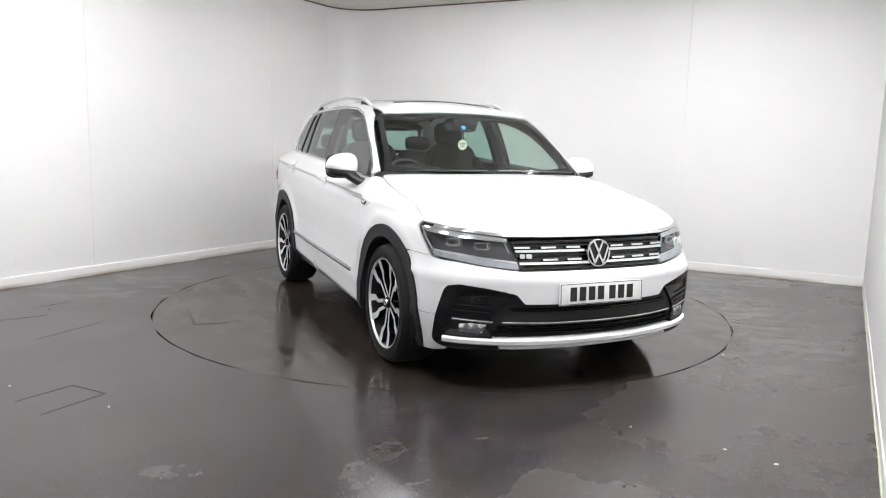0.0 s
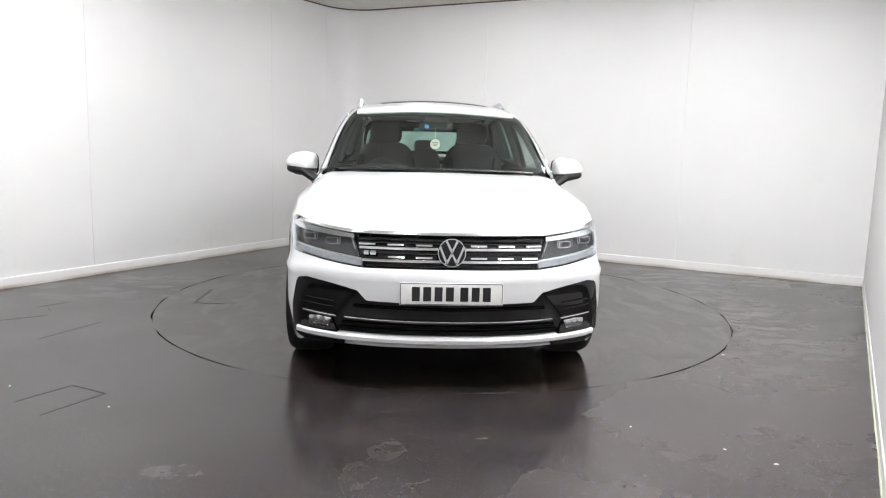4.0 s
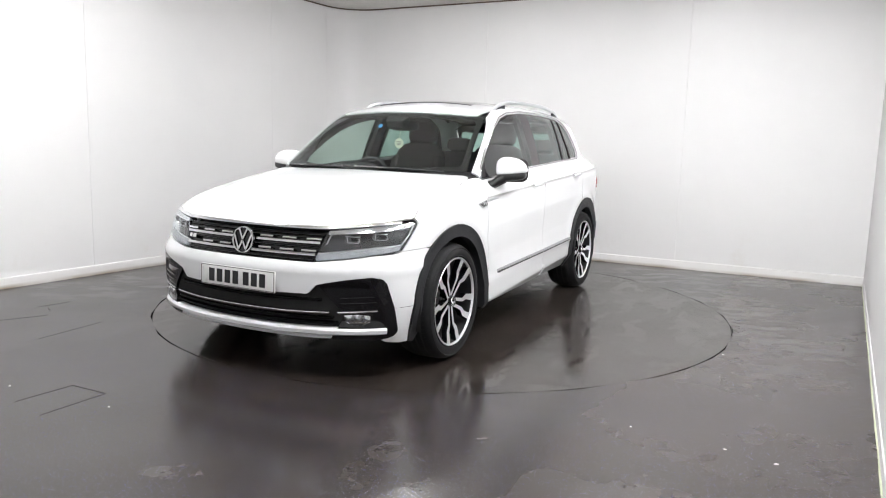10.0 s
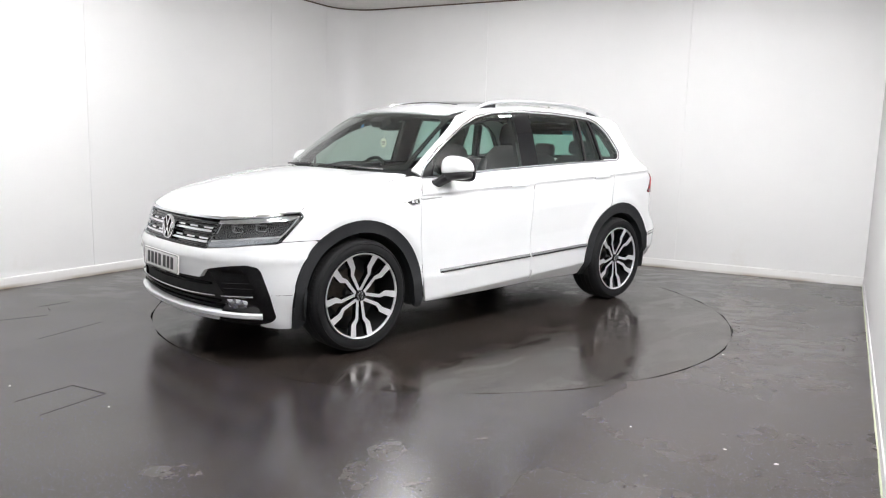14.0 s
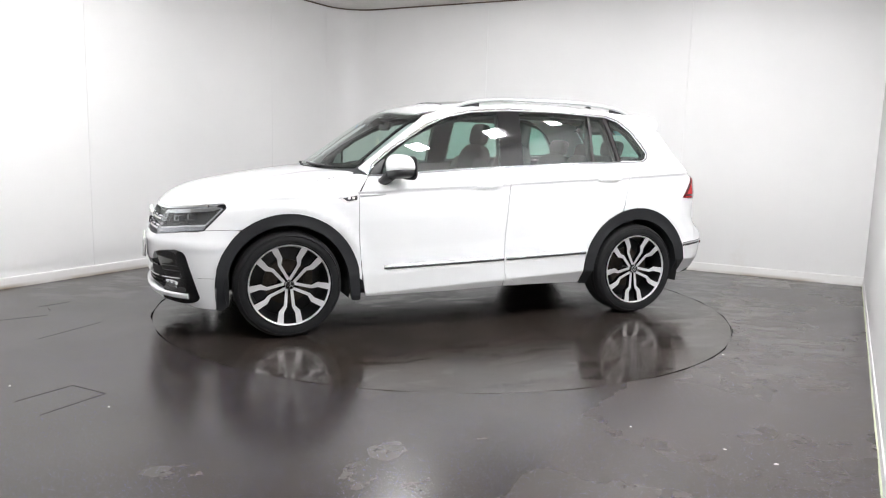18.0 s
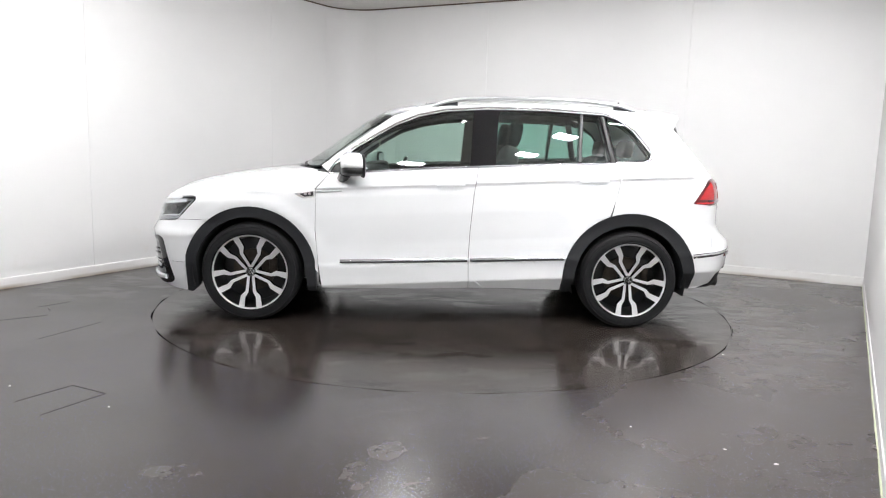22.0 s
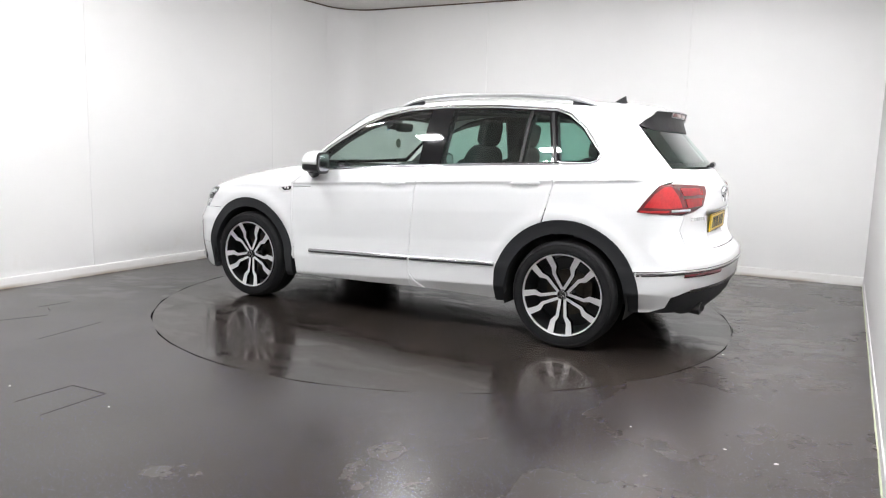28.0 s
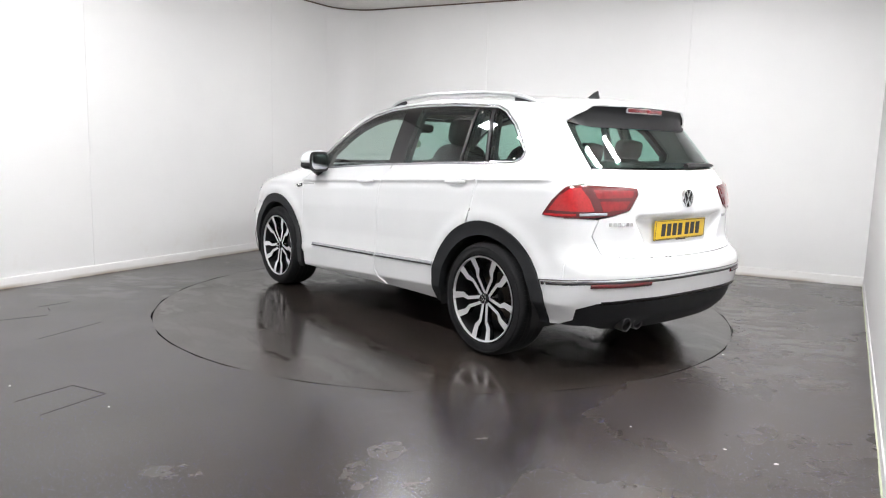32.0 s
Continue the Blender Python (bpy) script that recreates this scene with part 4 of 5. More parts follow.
def build_nose(car):
    # bumper skin with the lower intake cut out
    cut_top = [F(0, 0.470), F(0.43, 0.482), F(0.475, 0.532), F(0.60, 0.560), F(0.74, 0.578)]
    corner = [S(1.985, 0.568), S(1.970, 0.545)]
    cut_side = [S(1.930, 0.410), S(1.890, 0.282), S(1.905, 0.258), S(1.935, 0.248)]
    cut_low = [F(0.76, 0.242), F(0.70, 0.240), F(0.55, 0.238), F(0.4, 0.236), F(0.0, 0.232)]
    hole = both(cut_top + corner + cut_side + cut_low)
    mouth = [S(1.86, 0.206), S(1.93, 0.220), F(0.765, 0.236)] + (cut_top + corner + cut_side)[::-1]
    top = [F(0, 0.648), F(0.25, 0.648), F(0.452, 0.648), F(0.62, 0.668), F(0.74, 0.688), S(1.885, 0.6965), S(1.855, 0.7055), S(1.68, 0.7095)]
    back = arch(FRONT_WHEEL, 0.462, 50, 0, 10) + [S(1.80, 0.30), S(1.792, 0.202)]

    def brow(p):
        return 0.010 * np.exp(-((p[:, 2] - 0.615) / 0.018) ** 2)

    bumper = hang(panel("front_bumper", "nose", both(top + back + mouth), PAINT, car, step=0.028, shape=brow, depth=0.05, round_r=0.008))
    # lip, splitter and intake
    lip = [F(0.2, 0.277), F(0.4, 0.281), F(0.6, 0.285), F(0.74, 0.288), S(1.953, 0.289)]
    strip("lower_lip", "nose", [p * np.array((1, -1, 1)) for p in lip[::-1]] + lip, 0.034, PAINT, bumper, 0.020, sink=0.03, label="white blade along the lower bumper")
    strip("chin_line", "nose", [F(-0.54, 0.246), F(-0.4, 0.241), F(0, 0.237), F(0.4, 0.241), F(0.54, 0.246)], 0.007, PAINT, bumper, 0.002, sink=0.03)
    panel("lower_intake", "nose", hole, SHADOW, bumper, lift=-0.028, depth=0.0, step=0.04, label="black lower intake")
    # outer black frames with the fog lamps
    frame_out = [F(0.480, 0.536), F(0.62, 0.564), F(0.74, 0.581), S(1.984, 0.570), S(1.968, 0.545), S(1.928, 0.410), S(1.887, 0.280), S(1.903, 0.256), S(1.935, 0.245), F(0.76, 0.239), F(0.70, 0.238), F(0.54, 0.240), F(0.62, 0.375), F(0.54, 0.470)]

    def dish(p):
        x, z, y = p[:, 0], p[:, 2], np.abs(p[:, 1])
        edge = x - (1.884 + 0.33 * (z - 0.274)) - 0.055
        a = np.clip(edge / 0.02, 0, 1) * np.clip((0.548 - z) / 0.02, 0, 1) * np.clip((z - 0.315) / 0.02, 0, 1)
        return -0.013 * a

    panel("intake_frame", "nose", frame_out, GLOSS, bumper, mirror=True, lift=0.003, depth=0.05, step=0.014, round_r=0.012, shape=dish, label="gloss black intake frame")
    fog = [F(0.61, 0.372), F(0.68, 0.378), F(0.735, 0.372), F(0.73, 0.336), F(0.68, 0.324), F(0.63, 0.328)]
    for o in panel("fog_lamp", "nose", fog, CHROME, bumper, mirror=True, lift=-0.006, depth=0.03, step=0.014, round_r=0.008, label="clear fog lamp",
                   shape=lambda p: 0.010 * np.cos((p[:, 1] - 0.68) * 75) ** 2 * np.cos((p[:, 2] - 0.35) * 60) ** 2):
        sg = 1 if o.data.vertices[0].co.y > 0 else -1
        g = panel("fog_lens", "nose", [np.array((v[0], v[1], v[2])) for v in fog], LENS, o if sg > 0 else None, lift=0.012, depth=0.004, step=0.04)
        g.parent = o
        if sg < 0:
            g.scale = (1, -1, 1)
    # chrome and black slats of the intake
    strip("intake_chrome", "nose", [F(-0.54, 0.386), F(-0.3, 0.378), F(0, 0.375), F(0.3, 0.378), F(0.54, 0.386)], 0.010, CHROME, bumper, 0.002, sink=0.04)
    for z, w in ((0.440, 0.50), (0.345, 0.56), (0.318, 0.58)):
        strip("intake_slat", "nose", [F(-w, z + 0.01), F(0, z), F(w, z + 0.01)], 0.012, GLOSS, bumper, -0.012, sink=0.05)
    for sg in (1, -1):
        for z in (0.470, 0.440):
            strip("frame_ridge", "nose", [F(sg * 0.60, z), F(sg * 0.68, z + 0.004), F(sg * 0.775, z + 0.010)], 0.008, GLOSS, bumper, -0.002)
        strip("frame_chrome", "nose", [F(sg * 0.585, 0.388), F(sg * 0.68, 0.394), F(sg * 0.765, 0.399)], 0.009, CHROME, bumper, 0.003)

    # thin dark strip on the skin, drawn for the shade along the bumper's crease
    strip("crease_shade", "side", [S(1.925, 0.411), S(1.806, 0.407)], 0.002, SATIN, bumper, 0.0003, mirror=bumper)

    # grille
    g_out = [F(0, 0.812), F(0.28, 0.812), F(0.495, 0.808), F(0.470, 0.735), F(0.448, 0.654), F(0.25, 0.654), F(0, 0.654)]
    grille = hang(panel("grille", "nose", both(g_out), GLOSS, car, lift=-0.022, depth=0.02, step=0.04, label="black radiator grille with chrome bars"))
    for z, w in ((0.748, 0.468), (0.687, 0.452)):
        strip("chrome_bar", "nose", [F(-w, z), F(-0.2, z), F(0, z), F(0.2, z), F(w, z)], 0.013, CHROME, grille, 0.001, sink=0.03)
    for z, w in ((0.795, 0.475), (0.780, 0.47), (0.728, 0.46), (0.667, 0.44)):
        strip("grille_slat", "nose", [F(-w, z), F(0, z), F(w, z)], 0.008, SATIN, grille, -0.012, sink=0.02)
    for z, ys in ((0.766, (-0.43, -0.285, -0.14, 0.14, 0.285, 0.43)), (0.705, (-0.28, -0.14, 0.14, 0.28, 0.41))):
        for y in ys:
            strip("chrome_dash", "nose", [F(y - 0.042, z), F(y + 0.042, z)], 0.010, CHROME, grille, -0.002, sink=0.02)
    for i in range(2):
        strip("badge_stroke", "nose", [F(-0.445 + 0.032 * i, 0.722), F(-0.420 + 0.036 * i, 0.722)], 0.022, CHROME, grille, 0.004)
    strip("bonnet_chrome", "nose", [F(-0.80, 0.858), F(-0.70, 0.846), F(-0.50, 0.824), F(-0.25, 0.822), F(0, 0.822), F(0.25, 0.822), F(0.50, 0.824), F(0.70, 0.846), F(0.80, 0.858)], 0.018, CHROME, grille, 0.005, label="chrome strip over grille and headlamps")
    # round emblem: chrome ring with two chevrons on a dark disc
    p = F(0, 0.733)
    place = Matrix.Translation((p[0] + 0.010, 0, 0.733)) @ Matrix.Rotation(radians(83), 4, "Y") @ Matrix.Rotation(radians(90), 4, "Z")
    emblem(car, place, 0.073)
    # number plate
    plate(car, Matrix.Translation((2.212, 0, 0.531)) @ Matrix.Rotation(radians(88), 4, "Y") @ Matrix.Rotation(radians(90), 4, "Z"), PLATE_W, "front_number_plate", "white number plate with black characters")

    # headlamps
    lamp = [F(0.500, 0.816), F(0.62, 0.830), F(0.74, 0.846), S(1.80, 0.860), S(1.730, 0.864), S(1.728, 0.848), S(1.80, 0.772), S(1.855, 0.718), S(1.885, 0.700), F(0.74, 0.692), F(0.62, 0.674), F(0.454, 0.656), F(0.476, 0.735)]
    for house in hang(panel("headlamp", "nose", lamp, LAMP_IN, car, mirror=True, lift=-0.05, depth=0.02, step=0.03, round_r=0.006, label="dark headlamp with clear lens and chrome strips")):
        sg = 1 if house.data.vertices[0].co.y > 0 else -1
        lens = panel("lens", "nose", lamp, LENS, house, lift=0.0, depth=0.045, step=0.04, round_r=0.006)
        low = [F(0.456, 0.690), F(0.62, 0.708), F(0.74, 0.724), S(1.855, 0.733), S(1.875, 0.712), F(0.74, 0.698), F(0.62, 0.678), F(0.458, 0.660)]
        daylight = panel("daylight_strip", "nose", low, LAMP_MID, house, lift=-0.012, depth=0.03, step=0.03, round_r=0.004, label="pale daytime light strip")
        high = [F(0.50, 0.812), F(0.74, 0.842), S(1.80, 0.856), S(1.742, 0.852), S(1.80, 0.830), F(0.74, 0.814), F(0.50, 0.792)]
        chrome = panel("chrome_brow", "nose", high, CHROME, house, lift=-0.006, depth=0.03, step=0.03, round_r=0.003)
        mid = [F(0.462, 0.700), F(0.62, 0.718), F(0.74, 0.735), S(1.845, 0.744), S(1.85, 0.735), F(0.74, 0.724), F(0.62, 0.707), F(0.460, 0.690)]
        bar = panel("lamp_divider", "nose", mid, CHROME, house, lift=-0.018, depth=0.03, step=0.03, round_r=0.002)
        parts = [lens, daylight, chrome, bar]
        for y, z in ((0.61, 0.766), (0.735, 0.782)):
            q = F(y, z)
            turn = Matrix.Rotation(math.atan2(0.55 * y, 1.0), 4, "Z")
            at = Matrix.Translation((q[0] - 0.030, y, z)) @ turn
            bm = bmesh.new()
            add_box(bm, (0.03, 0.084, 0.036), turn=at @ Matrix.Translation((-0.022, 0, 0)), bevel=0.010, seg=3)
            parts.append(finish("projector_surround", bm, LAMP_IN, house))
            bm = bmesh.new()
            add_tube(bm, [at @ Vector((-0.005, a * 0.040, b * 0.016)) for a, b in ((-1, 1), (1, 1), (1, -0.4), (0.75, -1), (-0.75, -1), (-1, -0.4))], 0.0024, 6, True)
            parts.append(finish("projector_rim", bm, LAMP_LIGHT, house))
            bm = bmesh.new()
            add_cushion(bm, (0.03, 0.040, 0.024), (0, 0, 0), 0.7, at @ Matrix.Translation((-0.012, 0.012, 0)), 12)
            parts.append(finish("projector", bm, GLOSS, house))
            bm = bmesh.new()
            add_box(bm, (0.004, 0.006, 0.022), turn=at @ Matrix.Translation((-0.004, -0.026, 0)), bevel=0.001, seg=1)
            parts.append(finish("reflector_tick", bm, LAMP_LIGHT, house))
        # bright hooked line at the inner end, fine ribs along the lower strip
        bm = bmesh.new()
        add_tube(bm, [F(0.60, 0.806) + np.array((-0.016, 0, 0)), F(0.512, 0.794) + np.array((-0.016, 0, 0)), F(0.490, 0.735) + np.array((-0.018, 0, 0))], 0.0035, 6)
        parts.append(finish("light_hook", bm, LAMP_LIGHT, house))
        bm = bmesh.new()
        add_tube(bm, [S(x, z) + np.array((-0.004, -0.014, 0)) for x, z in ((1.748, 0.845), (1.800, 0.790), (1.852, 0.738))], 0.0045, 6)
        parts.append(finish("outer_light_hook", bm, LAMP_LIGHT, house))
        bm = bmesh.new()
        for i in range(26):
            y = 0.475 + 0.0125 * i
            lo, hi = F(y, 0.662 + 0.135 * (y - 0.454)), F(y, 0.687 + 0.125 * (y - 0.454))
            add_tube(bm, [lo + np.array((-0.008, 0, 0)), hi + np.array((-0.008, 0, 0))], 0.0016, 4)
        parts.append(finish("light_ribs", bm, LAMP_LIGHT, house))
        for o in parts:
            o.parent = house
            if sg < 0:
                o.scale = (1, -1, 1)
    # grille end badge, black rear of the nose, bay
    hang(panel("nose_backing", "nose", both([F(0, 0.84), F(0.5, 0.84), S(1.78, 0.82), S(1.74, 0.70), S(1.80, 0.26), F(0.6, 0.24), F(0, 0.23)]), SHADOW, car, lift=-0.085, depth=0.0, step=0.06))
    return bumper


def emblem(car, place, r):
    bm = bmesh.new()
    add_lathe(bm, [(r * 0.001, 0.004), (r * 0.97, 0.004), (r * 0.97, -0.004)], 40)
    bmesh.ops.transform(bm, matrix=place @ Matrix.Rotation(radians(90), 4, "X"), verts=bm.verts)
    disc = hang(finish("emblem", bm, GLOSS, car, "round chrome emblem"))
    bm = bmesh.new()
    add_lathe(bm, [(r * 0.88, 0.0), (r * 0.88, 0.008), (r * 0.92, 0.012), (r * 0.97, 0.012), (r, 0.008), (r, -0.006)], 48)
    bmesh.ops.transform(bm, matrix=place @ Matrix.Rotation(radians(90), 4, "X"), verts=bm.verts)
    finish("ring", bm, CHROME, disc)
    bm = bmesh.new()
    for x0, y0, x1, y1 in ((-0.36, 0.78, -0.02, 0.10), (0.36, 0.78, 0.02, 0.10), (-0.80, 0.36, -0.36, -0.72), (0.80, 0.36, 0.36, -0.72), (-0.36, -0.72, -0.02, -0.10), (0.36, -0.72, 0.02, -0.10)):
        a, b = Vector((x0, y0, 0)) * r, Vector((x1, y1, 0)) * r
        d = b - a
        g = place @ Matrix.Translation((a + b) / 2 + Vector((0, 0, 0.006))) @ Matrix.Rotation(math.atan2(d.y, d.x), 4, "Z")
        add_box(bm, (d.length + r * 0.12, r * 0.15, 0.010), (0, 0, 0), turn=g)
    finish("chevrons", bm, CHROME, disc)


def plate(car, place, material, name, label):
    bm = bmesh.new()
    add_box(bm, (0.524, 0.114, 0.010), turn=place, bevel=0.004)
    ob = hang(finish(name, bm, material, car, label))
    bm = bmesh.new()
    for x, y, sx, sy in ((0, 0.0525, 0.516, 0.003), (0, -0.0525, 0.516, 0.003), (0.2565, 0, 0.003, 0.108), (-0.2565, 0, 0.003, 0.108)):
        add_box(bm, (sx, sy, 0.002), (0, 0, 0), turn=place @ Matrix.Translation((x, y, 0.0052)))
    finish("border", bm, INK, ob)
    x = -0.205
    for i in range(7):
        bm = bmesh.new()
        add_box(bm, (0.040, 0.072, 0.003), turn=place @ Matrix.Translation((x + 0.025, 0, 0.0050)))
        finish("character_bar", bm, INK, ob)
        x += 0.057 if i != 3 else 0.073
    bm = bmesh.new()
    add_box(bm, (0.10, 0.006, 0.002), turn=place @ Matrix.Translation((0.02, -0.064, -0.002)))
    add_box(bm, (0.50, 0.012, 0.012), turn=place @ Matrix.Translation((0, -0.055, -0.006)))
    finish("plate_holder", bm, SATIN, ob)


def build_tail(car):
    # tailgate skin, glass and lamps
    gate = both([R(0, 1.158), R(0.40, 1.160), S(-1.915, 1.163), S(-1.953, 1.094), S(-1.935, 1.080), R(0.50, 1.066), R(0.41, 1.060), R(0.42, 1.02), R(0.49, 0.935), R(0.60, 0.905), R(0.665, 0.890), R(0.70, 0.80), R(0.665, 0.70), R(0.55, 0.680), R(0.3, 0.674), R(0, 0.672)])

    def crease(p):
        z, y = p[:, 2], np.abs(p[:, 1])
        dip = np.clip((0.47 - 0.6 * np.clip(0.90 - z, 0, 0.2) - y) / 0.06, 0, 1) * np.clip((0.908 - z) / 0.03, 0, 1) * np.clip((z - 0.685) / 0.06, 0, 1)
        return -0.045 * dip * dip * (3 - 2 * dip) + 0.006 * np.exp(-((z - 1.035) / 0.012) ** 2) * np.clip((0.45 - y) / 0.08, 0, 1)

    tg = hang(panel("tailgate", "tail", gate, PAINT, car, step=0.016, shape=crease, depth=0.02))
    glass = both([R(0, 1.172), R(0.40, 1.173), S(-1.912, 1.170), S(-1.780, 1.32), S(-1.667, 1.45), R(0.55, 1.470), R(0, 1.472)])
    pane = panel("rear_screen", "tail", glass, GLASS_R, tg, step=0.035, depth=0.004, fn=cabin, round_r=0.02)
    pane.visible_shadow = False
    inner = both([R(0, 1.205), R(0.40, 1.206), R(0.58, 1.212), R(0.60, 1.24), R(0.565, 1.40), R(0.50, 1.425), R(0, 1.432)])
    panel("rear_screen_border", "tail", glass, GLOSS, tg, holes=[inner], step=0.05, depth=0.002, fn=cabin, lift=-0.006, round_r=0.02)
    # spoiler: white cap, black blades
    half = []
    for i in range(10):
        a = 0.05 * i
        half.append((np.array((-1.815 + 0.28 * a * a, a, 1.533 - 0.03 * a * a)), T(-1.56, a * 1.02), R(a, 1.398)))
    half += [(np.array((-1.744, 0.50, 1.514)), T(-1.575, 0.545), R(0.49, 1.402)), (np.array((-1.720, 0.55, 1.490)), S(-1.606, 1.520), R(0.535, 1.410)),
             (np.array((-1.695, 0.588, 1.460)), S(-1.628, 1.490), R(0.57, 1.420)), (np.array((-1.662, 0.614, 1.430)), S(-1.660, 1.440), R(0.600, 1.428))]
    flip = np.array((1, -1, 1))
    whole = [(e * flip, b * flip, g * flip) for e, b, g in half[:0:-1]] + half
    bm = bmesh.new()
    rows = []
    for e, b, g in whole:
        out = (e + b) / 2 + np.array((0, 0.004 * np.sign(e[1]) * (abs(e[1]) > 0.5), 0.005))
        rows.append([bm.verts.new(tuple(v)) for v in (b + np.array((0.004, 0, 0.0015)), out, e, e + np.array((0.004, -0.003 * np.sign(e[1]) * (abs(e[1]) > 0.48), -0.007 - 0.016 * (abs(e[1]) > 0.48))))])
    for a, b in zip(rows, rows[1:]):
        for k in range(3):
            bm.faces.new((a[k], b[k], b[k + 1], a[k + 1]))
    spoiler = hang(finish("roof_spoiler", bm, PAINT, car, angle=50))
    bm = bmesh.new()
    rows = []
    for e, b, g in whole:
        rim = np.array((0.005, -0.004 * np.sign(e[1]) * (abs(e[1]) > 0.48), -0.006))
        lo, hi = g + np.array((-0.006, 0, 0)), e + rim
        deep = (hi * 0.62 + lo * 0.38) + np.array((0.020, 0, 0))
        rows.append([bm.verts.new(tuple(v)) for v in (hi, hi * 0.85 + deep * 0.15 + np.array((0.008, 0, -0.004)), deep, lo * 0.8 + deep * 0.2, lo, lo + np.array((0.02, 0, 0.004)))])
    for a, b in zip(rows, rows[1:]):
        for k in range(5):
            bm.faces.new((a[k], b[k], b[k + 1], a[k + 1]))
    finish("spoiler_underside", bm, SPOILER_BLACK, spoiler, "black underside of the spoiler", angle=60)
    for sg in (1, -1):
        bm = bmesh.new()
        add_box(bm, (0.012, 0.175, 0.022), (-1.801, sg * 0.086, 1.508), 0.004, 2, Matrix.Rotation(radians(3 * -sg), 4, "Z"))
        finish("high_brake_lamp", bm, DARK_RED, spoiler, "dark red brake lamp with pale rim")
        bm = bmesh.new()
        add_box(bm, (0.012, 0.182, 0.032), (-1.797, sg * 0.088, 1.508), 0.004, 2, Matrix.Rotation(radians(3 * -sg), 4, "Z"))
        finish("brake_lamp_rim", bm, ALU, spoiler)
    # rear wiper
    bm = bmesh.new()
    a = [R(y, 1.182 + 0.006 * math.sin((y + 0.16) * -6)) + np.array((-0.020, 0, 0)) for y in np.linspace(-0.60, -0.15, 9)]
    add_tube(bm, [tuple(p) for p in a], [0.006, 0.010, 0.012, 0.013, 0.014, 0.015, 0.018, 0.021, 0.016], 8)
    finish("rear_wiper", bm, SATIN, tg)
    # tail lamps, from the wing onto the tailgate
    lamp = [S(-1.775, 0.905), S(-1.83, 0.99), S(-1.885, 1.062), S(-1.93, 1.073), R(0.74, 1.072), R(0.50, 1.063), R(0.42, 1.056), R(0.43, 1.02), R(0.495, 0.94), R(0.60, 0.912), R(0.70, 0.898), S(-1.96, 0.896), S(-1.87, 0.898)]
    for o in hang(panel("tail_lamp", "tail", lamp, DARK_RED, car, mirror=True, lift=0.006, depth=0.03, step=0.025, round_r=0.006, label="red tail lamp with darker inner part")):
        sg = 1 if o.data.vertices[0].co.y > 0 else -1
        outer = [S(-1.815, 0.935), S(-1.865, 1.015), S(-1.905, 1.056), R(0.745, 1.058), R(0.715, 1.00), R(0.695, 0.935), S(-1.95, 0.932)]
        b = [panel("outer_lamp", "tail", outer, RED, o, lift=0.009, depth=0.004, step=0.03, round_r=0.006)]
        upper = [R(0.69, 1.050), R(0.45, 1.044), R(0.47, 1.008), R(0.675, 1.004)]
        lower = [R(0.665, 0.988), R(0.485, 0.990), R(0.52, 0.945), R(0.65, 0.932)]
        for q, m in ((upper, RED_MID), (lower, RED_MID)):
            b.append(panel("inner_lamp", "tail", q, m, o, lift=0.008, depth=0.004, step=0.03, round_r=0.008))
        b += strip("lamp_line", "tail", [S(-1.795, 0.910), S(-1.93, 0.912), R(0.78, 0.914)], 0.014, RED, o, 0.009)
        b += strip("pale_lamp_line", "tail", [R(0.765, 0.915), R(0.63, 0.920)], 0.016, LAMP_LIGHT, o, 0.010)
        for g in b:
            g.parent = o
            if sg < 0:
                g.scale = (1, -1, 1)
    # emblem, plate, name bars
    p = R(0, 0.998)
    emblem(car, Matrix.Translation((p[0] - 0.008, 0, 0.998)) @ Matrix.Rotation(radians(-88), 4, "Y") @ Matrix.Rotation(radians(-90), 4, "Z"), 0.055)
    plate(car, Matrix.Translation((-2.098, 0, 0.815)) @ Matrix.Rotation(radians(-92), 4, "Y") @ Matrix.Rotation(radians(-90), 4, "Z"), PLATE_Y, "rear_number_plate", "yellow number plate with black characters")
    for i in range(6):
        y = 0.615 - 0.026 * i
        panel("name_bar", "tail", [R(y, 0.872), R(y - 0.018, 0.872), R(y - 0.018, 0.852), R(y, 0.852)], CHROME, tg, lift=0.005, depth=0.004, step=0.03, round_r=0.001)
    for i in range(3):
        y = -0.47 - 0.03 * i
        panel("name_bar", "tail", [R(y, 0.885), R(y - 0.022, 0.885), R(y - 0.022, 0.868), R(y, 0.868)], CHROME, tg, lift=0.005, depth=0.004, step=0.03, round_r=0.001)

    # rear bumper: skin, chrome strip, reflectors, black diffuser and pipes
    skin = [R(0, 0.668), R(0.3, 0.670), R(0.55, 0.676), R(0.668, 0.697), R(0.705, 0.80), R(0.672, 0.888), R(0.72, 0.890), S(-1.965, 0.8925), S(-1.9005, 0.8935), S(-1.9308, 0.70), S(-1.9308, 0.557), S(-1.79, 0.542), S(-1.80, 0.40), S(-1.805, 0.285), S(-1.87, 0.292), S(-1.96, 0.33), R(0.80, 0.40), R(0.72, 0.435), R(0.55, 0.452), R(0, 0.455)]
    bumper = hang(panel("rear_bumper", "tail", both(skin), PAINT, car, step=0.018, depth=0.04))
    panel("bumper_flange", "tail", [S(-1.885, 0.888), S(-1.916, 0.70), S(-1.916, 0.555), S(-1.946, 0.555), S(-1.946, 0.70), S(-1.915, 0.888)], PAINT, bumper, mirror=True, lift=-0.004, depth=0.0, step=0.03)
